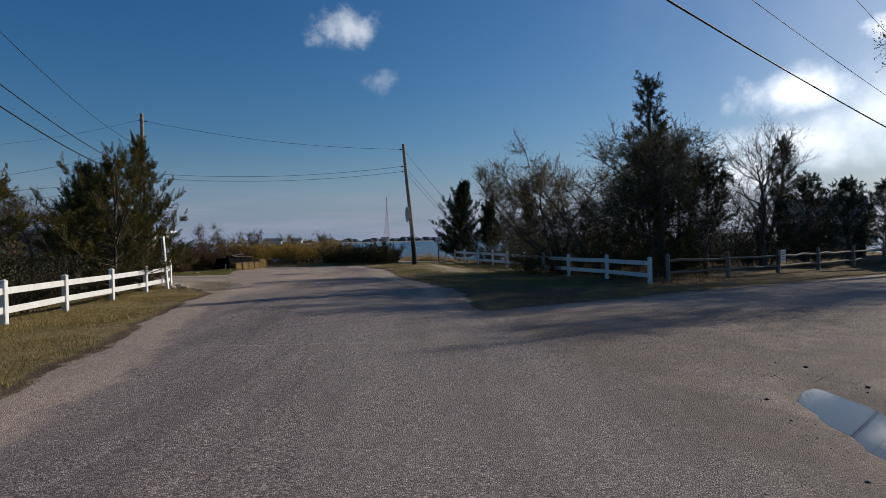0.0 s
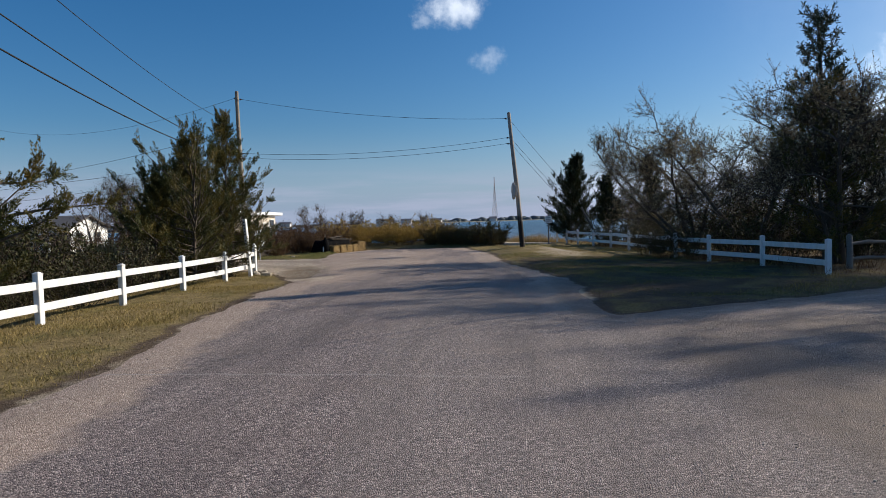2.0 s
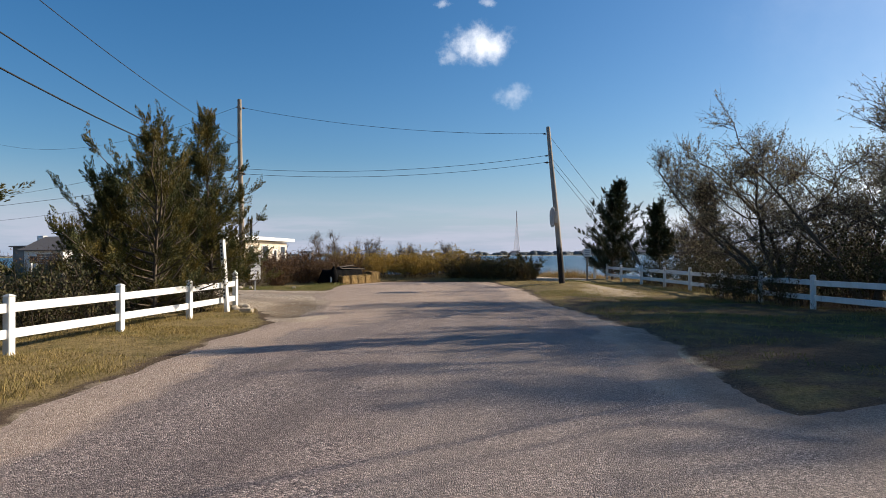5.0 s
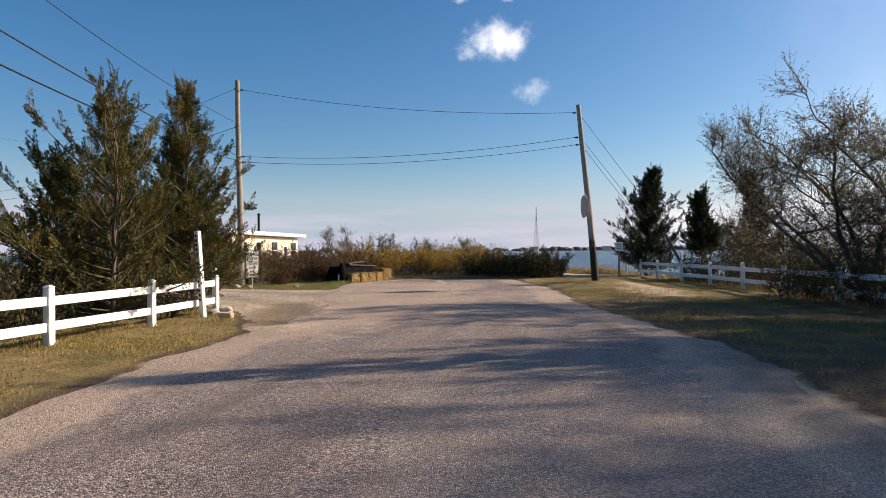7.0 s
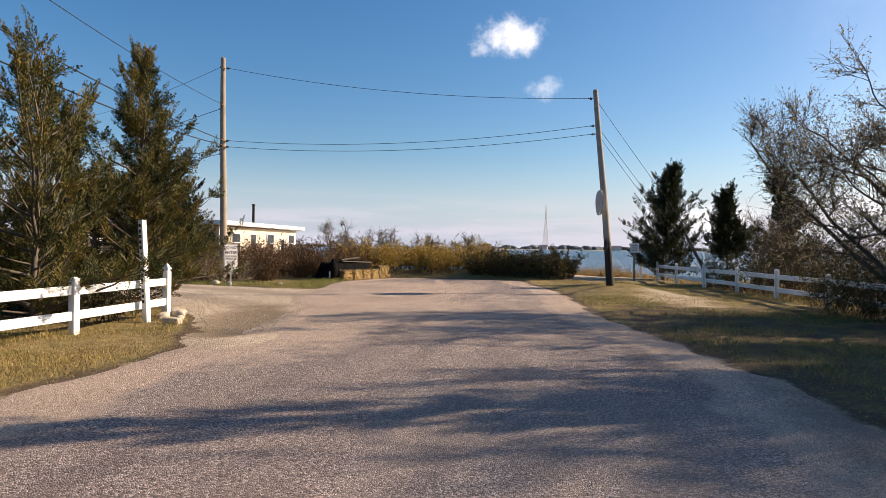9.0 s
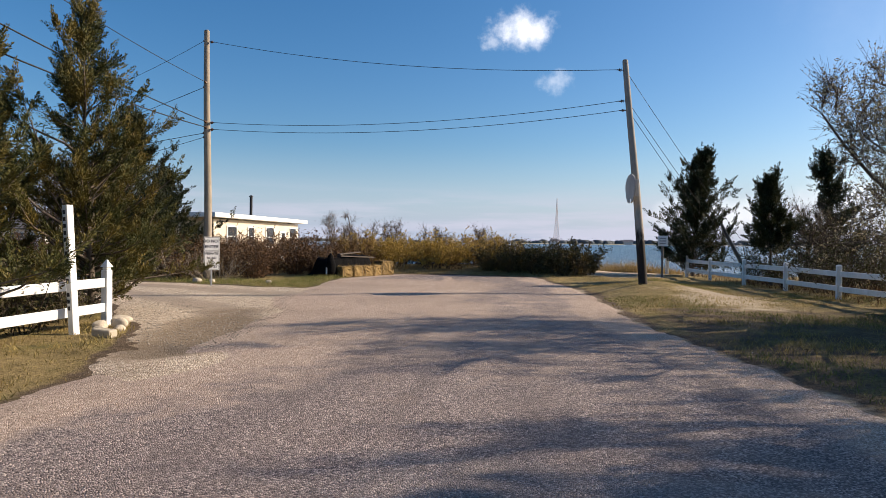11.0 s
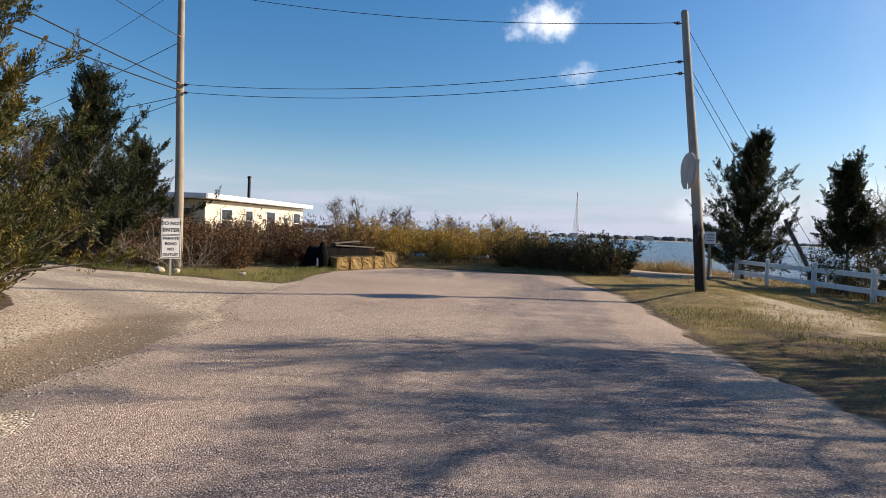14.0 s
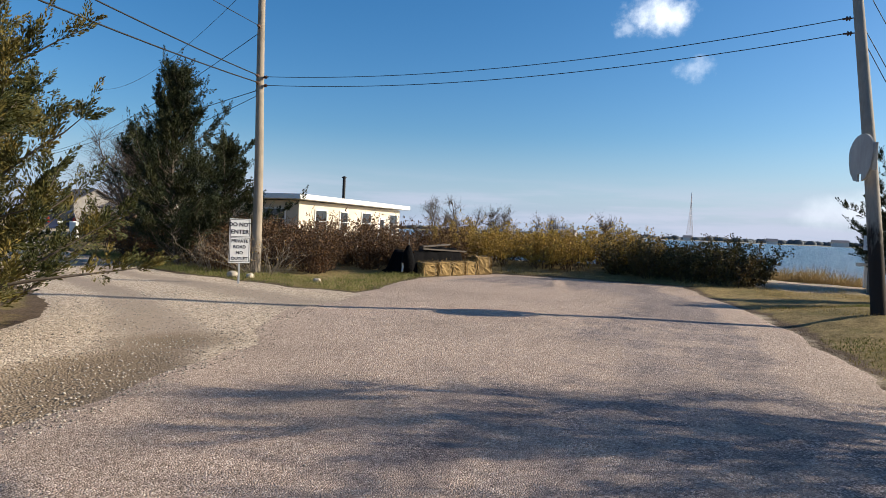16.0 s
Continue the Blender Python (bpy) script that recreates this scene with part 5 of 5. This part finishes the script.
shrub_kind("thicket_bush", [(141, 1.9, 1.3, 24, 11, 5.2, 0.08), (142, 2.6, 1.3, 24, 11, 4.6, 0.08), (143, 1.6, 1.2, 24, 11, 5.2, 0.076)], OLIVE, TWIG, "tangled olive thicket bush behind the white fence", "bush",
           strewn(5, 80, lambda x, y: x > np.interp(y, [p[1] for p in RIGHT_POSTS], [p[0] for p in RIGHT_POSTS]) + 0.7 and y > 22.6 + (x - 10.3) * 0.63 + 1.0, 5.0, 26.0, 21.5, 44.0, 1.05, 0.8, 1.3) + [(6.55, 29.4, 0.85), (6.7, 28.0, 0.9), (6.5, 30.6, 0.7), (7.6, 27.2, 0.8)], 5)
shrub_kind("far_bush", [(151, 2.2, 1.6, 26, 11, 4.0, 0.07)], BROWN, TWIG, "brown bush beside the far drive", "bush",
           strewn(6, 24, lambda x, y: off_road(x, y, -2.2), -60, -20, 24.0, 62.0, 3.6, 0.8, 1.2) + [(-31.0, 43.2, 0.9), (-33.0, 44.6, 1.0), (-35.0, 45.8, 1.0), (-29.0, 42.0, 0.9), (-27.0, 41.0, 0.9), (-24.6, 39.0, 0.8)], 6)
shrub_kind("dead_bush", [(161, 1.5, 1.4, 34, 9, 0.4, 0.05)], GOLD, PALE_TWIG, "bleached leafless tangle of twigs", "bush", [(-13.6, 34.9, 1.0), (-15.2, 35.0, 0.95), (-16.8, 35.6, 0.9)], 7)
for at, seed, h, s in (((-18.0, 56.4), 61, 4.8, 1.2), ((-15.0, 53.0), 62, 3.7, 1.1), ((-12.6, 52.0), 63, 3.3, 1.1), ((-9.6, 51.0), 64, 2.9, 1.0), ((-7.2, 50.4), 65, 2.7, 1.0)):
    place_bare(at, seed, h, s, "small leafless tree above the dune bushes", stems=3, leaves=0.8, subs=6, twigs=6)

# dry plume grass in the yard behind the fence
rr = np.random.default_rng(77)
n = 900
a, r = rr.uniform(0, 6.28, n), 0.42 * rr.uniform(0, 1, n) ** 0.5
foot = np.stack([r * np.cos(a), r * np.sin(a), np.full(n, -0.02)], 1)
rise = np.stack([0.5 * r * np.cos(a), 0.5 * r * np.sin(a), np.ones(n)], 1) + rr.normal(size=(n, 3)) * (0.16, 0.16, 0.0)
clump = thing("plume_grass", (-12.0, 20.6, land((-12.0, 20.6))), "tall golden clump of dry plume grass in the yard", "grass clump")
part("blades", blades(foot, rise, rr.uniform(0.8, 1.55, n), 0.022, rr, 0.03), REED, clump)

# ---- straw bales with a black tarpaulin ----
DARKWOOD = make_wood("dark driftwood", (0.05, 0.042, 0.035), (0.14, 0.12, 0.10), "x")
STRAW = make_bark("compressed straw", (0.13, 0.085, 0.035), (0.34, 0.235, 0.10))
TARP = material("black tarpaulin", 0.9, (0.006, 0.006, 0.0065), spec=0.04)
nt = Nodes(TARP)
nt.bump(nt.noise(5.0, 5, 0.6), 0.8, 0.06)


def bale(at, turn, size=(1.0, 0.55, 0.46), seed=0):
    rng = np.random.default_rng(seed)
    b = thing("straw_bale", at, "weathered golden straw bale at the road end", "straw bale", "straw bales", turn=turn)
    bm = box(size, (0, 0, size[2] / 2 - 0.02), 0.05, seg=2)
    bmesh.ops.subdivide_edges(bm, edges=bm.edges[:], cuts=4, use_grid_fill=True)
    for v in bm.verts:
        v.co += Vector(rng.normal(size=3)) * 0.014
    part("straw", bm, STRAW, b)
    n = 420
    f = rng.integers(0, 3, n)
    s = np.array(size)
    p = rng.uniform(-0.5, 0.5, (n, 3)) * s
    ax = np.where(f == 0, 0, np.where(f == 1, 1, 2))
    p[np.arange(n), ax] = np.sign(p[np.arange(n), ax]) * s[ax] / 2 * 0.98
    p[:, 2] += s[2] / 2
    d = rng.normal(size=(n, 3)) * 0.8
    part("loose_straw", blades(p, d, rng.uniform(0.05, 0.14, n), 0.012, rng), REED, b)
    for x in (-0.2, 0.2):
        w, h = size[1] / 2 + 0.012, size[2] + 0.0
        part("twine", tube([(x, -w, 0.02), (x, -w, h - 0.05), (x, -w + 0.05, h - 0.005), (x, w - 0.05, h - 0.005), (x, w, h - 0.05), (x, w, 0.02)], 0.006, 4), PALE_TWIG, b)
    return b


for i, (x, y, tn) in enumerate(((-10.25, 38.75, 66), (-10.02, 39.36, 70), (-9.82, 39.97, 66), (-9.62, 40.56, 71))):
    bale((x, y, -0.01), tn, (0.6, 0.45, 0.44 + 0.02 * (i % 2)), seed=i)
bale((-9.42, 41.25, -0.01), 55, (0.66, 0.6, 0.62), seed=9)
tp = thing("tarpaulin_pile", (-10.6, 39.75, 0.0), "black tarpaulin heaped behind the straw bales", "tarpaulin", turn=69)
gx, gy = np.arange(-1.55, 1.36, 0.07), np.arange(-0.75, 0.76, 0.07)
me = grid_mesh("sheet", gx, gy, lambda x, y: (0.78 + 0.06 * x) * smooth(1.3 - x, 0, 0.4) * smooth(x + 1.5, 0, 0.3) * smooth(0.72 - np.abs(y), 0, 0.3) + 0.09 * wobbly(x, y, 4.0, 31) + 0.04 * wobbly(x, y, 11.0, 32) + 0.02)
part("sheet", me, TARP, tp)
part("plank", box((2.0, 0.2, 0.05), (0.2, -0.42, 0.80), 0.006, Matrix.Rotation(0.04, 4, "Y")), DARKWOOD, tp)
part("plank", box((1.6, 0.18, 0.05), (0.3, 0.1, 0.93), 0.006, Matrix.Rotation(-0.05, 4, "Y") @ Matrix.Rotation(0.2, 4, "Z")), DARKWOOD, tp)
bag = thing("plastic_bag", (-10.55, 38.15, 0), "black plastic bag with torn white edge on a stake", "bag")
part("stake", tube([(0, 0, -0.05), (0.03, 0, 0.6), (-0.02, 0, 1.15)], [0.018, 0.016, 0.013], 6), OLDWOOD, bag)
bm = bmesh.new()
bmesh.ops.create_icosphere(bm, subdivisions=3, radius=1.0)
for v in bm.verts:
    k = 0.10 + 0.16 * (0.5 - 0.5 * v.co.z) ** 0.8 + 0.03 * noise.noise(v.co * 3.0)
    v.co = Vector((v.co.x * k, v.co.y * k - 0.06, 0.52 + 0.46 * v.co.z))
part("sack", bm, TARP, bag, smooth=True)
me = grid_mesh("rag", np.arange(0, 0.07, 0.02), np.arange(0, 0.30, 0.03), lambda x, y: 0.03 * wobbly(x, y, 14.0, 51))
me.transform(Matrix.Translation((-0.08, -0.31, 0.14)) @ Matrix.Rotation(radians(90), 4, "X"))
part("rag", me, SIGNWHITE, bag, "torn white plastic edge")
# weathered board and boulders at the fence's end
rngs = np.random.default_rng(71)


def boulder(at, size, label, mat=None):
    bm = bmesh.new()
    bmesh.ops.create_icosphere(bm, subdivisions=3, radius=1.0)
    off = Vector(rngs.uniform(0, 50, 3))
    for v in bm.verts:
        v.co *= 1 + 0.28 * noise.noise(v.co * 1.1 + off) + 0.09 * noise.noise(v.co * 3.1 + off)
        v.co = Vector((v.co.x * size[0], v.co.y * size[1], v.co.z * size[2]))
    ob = part("boulder", bm, mat or ROCK, smooth=True)
    ob.matrix_world = pose(at[0], at[1], land(at) + size[2] * 0.55, 0, 0, rngs.uniform(0, 180))
    return tagged(ob, label, "stone", "boulders at the fence's end")


for x, y, s in ((-8.15, 23.55, (0.20, 0.15, 0.13)), (-7.95, 23.75, (0.16, 0.14, 0.14)), (-7.75, 23.5, (0.12, 0.10, 0.08)), (-8.0, 23.35, (0.13, 0.10, 0.08)), (-8.25, 24.1, (0.22, 0.18, 0.13)), (-7.68, 23.15, (0.09, 0.07, 0.05)),
                (-13.4, 33.6, (0.22, 0.18, 0.14)), (-12.9, 33.7, (0.16, 0.13, 0.10)), (-10.9, 33.9, (0.15, 0.12, 0.09))):
    boulder((x, y), tuple(0.78 * k for k in s), "pale rounded boulder in the grass")
bk = part("stone_block", box((0.36, 0.16, 0.12), (0, 0, 0.055), 0.025, seg=2), ROCK)
bk.matrix_world = pose(-7.45, 22.85, land((-7.45, 22.85)), 3, 2, -6)
tagged(bk, "pale squared stone block lying in the grass", "stone")

# ---- vehicle, shed at the end of the drive ----
CARPAINT = material("dark blue car paint", 0.25, (0.03, 0.04, 0.08), spec=0.5)
TAIL = material("red tail light", 0.2, (0.45, 0.02, 0.02))
RUBBER = material("tyre rubber", 0.85, (0.02, 0.02, 0.02))
CHROME = material("bright metal", 0.25, (0.7, 0.7, 0.72), 0.9)
car = thing("parked_suv", (-45.0, 50.2, 0.02), "dark blue estate car parked beside the drive", "car", turn=56)
prof = [(-0.88, 0.42), (-0.92, 0.75), (-0.90, 1.02), (-0.76, 1.55), (-0.66, 1.66), (0.66, 1.66), (0.76, 1.55), (0.90, 1.02), (0.92, 0.75), (0.88, 0.42)]
bm = bmesh.new()
rings = []
for y, s, zt in ((-2.2, 0.93, 0.97), (-2.05, 1.0, 1.0), (0.4, 1.0, 1.0), (0.75, 0.98, 0.97), (1.45, 0.96, 0.66), (2.3, 0.9, 0.60)):
    rings.append([bm.verts.new((x * s, y, 0.42 + (z - 0.42) * (zt if z > 1.03 else min(1.0, zt + 0.25)))) for x, z in prof])
for a, b in zip(rings[:-1], rings[1:]):
    for i in range(len(prof) - 1):
        bm.faces.new((a[i], a[i + 1], b[i + 1], b[i]))
    bm.faces.new((a[-1], a[0], b[0], b[-1]))
bm.faces.new(rings[0]), bm.faces.new(rings[-1][::-1])
bmesh.ops.recalc_face_normals(bm, faces=bm.faces)
part("body", bm, CARPAINT, car)
part("rear_window", box((1.3, 0.03, 0.45), (0, -2.2, 1.32), 0.02), DARKGLASS, car)
part("bumper", box((1.75, 0.16, 0.25), (0, -2.22, 0.55), 0.04), CARPAINT, car)
part("number_plate", box((0.42, 0.02, 0.14), (0, -2.225, 0.88), 0.004), SIGNWHITE, car)
for x in (-0.76, 0.76):
    part("tail_light", box((0.16, 0.05, 0.38), (x, -2.2, 1.02), 0.02), TAIL, car)
    part("roof_rail", box((0.04, 2.2, 0.04), (x * 0.8, -0.8, 1.69), 0.01), CHROME, car)
    for y in (-1.4, 1.45):
        wh = part("wheel", tube([(x * 1.02 - 0.11, y, 0.34), (x * 1.02 + 0.11, y, 0.34)], 0.34, 18), RUBBER, car)
        part("rim", tube([(x * 1.02 - 0.115, y, 0.34), (x * 1.02 + 0.115, y, 0.34)], [0.2, 0.2], 14), CHROME, wh)
lat = thing("lattice_fence", (-37.5, 48.2, 0), "grey wooden lattice fence beside the drive", "fence", turn=-35)
for i in range(4):
    part("post", box((0.12, 0.12, 1.75), (i * 2.0, 0, 0.82), 0.008), OLDWOOD, lat)
for i in range(3):
    for k in range(9):
        part("slat", box((1.876, 0.03, 0.13), (i * 2.0 + 1, 0, 0.2 + 0.18 * k), 0.004), OLDWOOD, lat)
ac = part("air_conditioner", box((1.0, 0.4, 0.75), (0, 0, 0), 0.03), SIGNWHITE)
ac.matrix_world = pose(-44.5, 56.2, 3.0, 0, 0, -20)
tagged(ac, "white outdoor air conditioner on a shed roof", "air conditioner")
sh = thing("shed", (-44.0, 57.0, 0), "low grey wooden shed beside the drive", "shed", turn=-20)
part("wall", box((6.0, 4.0, 2.45), (0, 0, 1.15), 0.02), GREYWALL, sh)
part("roof", box((6.5, 4.5, 0.12), (0, 0, 2.44), 0.01), SHINGLE, sh)
for i, (x, y) in enumerate(((-33.2, 42.9), (-32.3, 42.4))):
    gp = part("gate_post", box((0.25, 0.25, 1.1), (0, 0, 0.5), 0.015), VINYL)
    gp.matrix_world = pose(x, y, land((x, y)), 0, 0, 20)
    tagged(gp, "short white gate post beside the drive", "post", "gate posts")

# ---- grass and loose stones ----
def scatter(n, x0, x1, y0, y1, share, seed):
    rng = np.random.default_rng(seed)
    x, y = rng.uniform(x0, x1, n), rng.uniform(y0, y1, n)
    ok = rng.uniform(size=n) < share(x, y)
    return x[ok], y[ok], rng


def lawn(name, n, area, share, seed, mat, label, height, width=0.006):
    x, y, rng = scatter(n, *area, share, seed)
    z = land_height(x, y)
    base = np.stack([x, y, z - 0.004], 1)
    way = rng.normal(size=(len(x), 3)) * (0.55, 0.55, 0.0) + (0, 0, 1.0)
    h = height * rng.uniform(0.5, 1.4, len(x)) * (0.7 + 0.5 * np.clip(wobbly(x, y, 1.2, seed) + 0.4, 0, 1.4))
    return tagged(part(name, blades(base, way, h, width, rng, 0.02), mat), label, "grass", kind="stuff")


outside = lambda x, y: np.maximum(road_depth(x, y), drive_depth(x, y))  # noqa: E731
lawn("verge_grass", 150000, (-8.9, -2.4, 3.0, 27.0), lambda x, y: (outside(x, y) < -0.25) * (0.06 + 0.94 * smooth(outside(x, y) + 0.22 * wobbly(x, y, 2.2, 17), -0.35, -0.95)) * np.clip(0.45 + 0.8 * wobbly(x, y, 1.1, 12), 0.08, 1), 81, TURF, "short dry yellowish grass of the verge", 0.075, 0.010)
lawn("verge_grass", 130000, (-0.8, 9.6, 15.5, 42.5), lambda x, y: (outside(x, y) < -0.25) * (0.30 + 0.7 * smooth(outside(x, y), -0.4, -1.6)) * np.clip(0.15 + 1.2 * wobbly(x, y, 1.3, 13), 0, 1) * (1 - 0.85 * sandiness(x, y)), 82, TURF, "short dry patchy grass under the trees", 0.075, 0.009)
lawn("green_grass", 42000, (-24.0, -8.4, 32.6, 38.4), lambda x, y: (outside(x, y) < -0.2) * smooth(outside(x, y), -2.4, -1.0), 83, LUSH, "green tufted grass along the drive", 0.13, 0.008)
lawn("green_grass", 60000, (-0.4, 7.5, 16.0, 37.5), lambda x, y: (outside(x, y) < -0.4) * smooth(wobbly(x, y, 1.0, 15), 0.1, 0.55), 84, LUSH, "patches of greener grass between the pole and the fence", 0.07, 0.009)
lawn("green_grass", 40000, (6.0, 24.0, 15.5, 29.0), lambda x, y: (outside(x, y) < -0.2) * smooth(outside(x, y), -2.6, -1.2), 85, LUSH, "green grass strip beside the lot", 0.06)
lawn("dune_grass", 16000, (-10.5, 2.2, 41.5, 45.0), lambda x, y: (outside(x, y) < -0.15) * (0.25 + 0.5 * wobbly(x, y, 1.4, 16)) * (1 - 0.9 * sandiness(x, y)), 86, TURF, "straggling dry grass at the road end", 0.13, 0.008)
lawn("beach_grass", 26000, (-6.0, 5.2, 50.5, 57.0), lambda x, y: 0.9 * smooth(y, 50.5, 52.0) * smooth(5.2 - x, 0.0, 1.6), 87, REED, "tall golden beach grass above the water", 0.62, 0.02)
lawn("weeds", 7000, (-15.0, -8.7, 5.0, 26.5), lambda x, y: (outside(x, y) < -1.2) * 0.8, 88, OLIVE, "rank weeds and dry grass behind the fence", 0.28, 0.012)
lawn("weeds", 9000, (3.6, 13.0, 19.5, 47.0), lambda x, y: (x > np.interp(y, [p[1] for p in RIGHT_POSTS], [p[0] for p in RIGHT_POSTS]) - 0.3) * 0.9, 89, BROWN, "rank brown weeds along the white fence", 0.28, 0.012)


def pebbles(n, area, share, seed, lo, hi, mat, label, ground_z):
    x, y, rng = scatter(n, *area, share, seed)
    k = len(x)
    r = rng.uniform(lo, hi, k) * rng.uniform(0.6, 1.0, k)
    octa = np.array([(1, 0, 0), (0, 1, 0), (-1, 0, 0), (0, -1, 0), (0, 0, 0.75), (0, 0, -0.5)])
    v = octa[None] * r[:, None, None] * rng.uniform(0.65, 1.35, (k, 6, 1))
    a = rng.uniform(0, 6.28, k)
    c, s = np.cos(a)[:, None], np.sin(a)[:, None]
    v = np.stack([v[..., 0] * c - v[..., 1] * s, v[..., 0] * s + v[..., 1] * c, v[..., 2]], -1)
    v += np.stack([x, y, ground_z(x, y) + r * 0.18], 1)[:, None]
    f = np.array([(0, 1, 4), (1, 2, 4), (2, 3, 4), (3, 0, 4), (1, 0, 5), (2, 1, 5), (3, 2, 5), (0, 3, 5)])
    f = (f[None] + 6 * np.arange(k)[:, None, None]).reshape(-1, 3)
    return tagged(part("pebbles", (v.reshape(-1, 3), f), mat), label, "pebbles", kind="stuff")


PEBBLE = make_leaf("mixed pebbles", (0.16, 0.135, 0.11), (0.50, 0.45, 0.38), (0.30, 0.26, 0.21), 0.85, 0.0)
top = lambda x, y: np.maximum(np.where(road_depth(x, y) > -0.3, road_height(x, y), -1), np.maximum(np.where(drive_depth(x, y) > -0.3, drive_height(x, y), -1), land_height(x, y)))  # noqa: E731
pebbles(60000, (-9.5, 24, -3, 42), lambda x, y: (np.abs(road_depth(x, y)) < 0.55) * 0.22 + (gravel_share(x, y) > 0.5) * (road_depth(x, y) > 0) * 0.10, 91, 0.005, 0.013, PEBBLE, "loose pale gravel along the road's edge", top)
pebbles(16000, (-12, -4.2, 22.5, 33), lambda x, y: (drive_depth(x, y) > 0) * (road_depth(x, y) < 0.3) * 0.6 + (puddle_depth(x, y) > -0.5) * 0.55, 92, 0.008, 0.02, PEBBLE, "loose gravel and stones at the mouth of the drive", lambda x, y: np.where(puddle_depth(x, y) > -0.15, np.maximum(top(x, y), -0.042), top(x, y)))
pebbles(6000, (2.2, 10.0, 2.0, 13.5), lambda x, y: 0.5 * np.exp(-(np.abs(puddle_depth(x, y) + 0.25) / 0.45) ** 2) + 0.5 * smooth(x + 0.12 * y, 3.2, 5.0), 93, 0.004, 0.013, PEBBLE, "broken asphalt and stones round the puddle", top)
CHUNK = make_leaf("broken dark asphalt", (0.06, 0.05, 0.042), (0.18, 0.15, 0.125), (0.10, 0.085, 0.07), 0.9, 0.0)
pebbles(420, (4.0, 7.6, 2.0, 9.0), lambda x, y: np.exp(-(np.abs(puddle_depth(x, y) + 0.42) / 0.3) ** 2) * (0.3 + 0.7 * (wobbly(x, y, 1.7, 33) > 0.1)), 94, 0.012, 0.042, CHUNK, "crumbled dark asphalt chunks round the pothole", top)
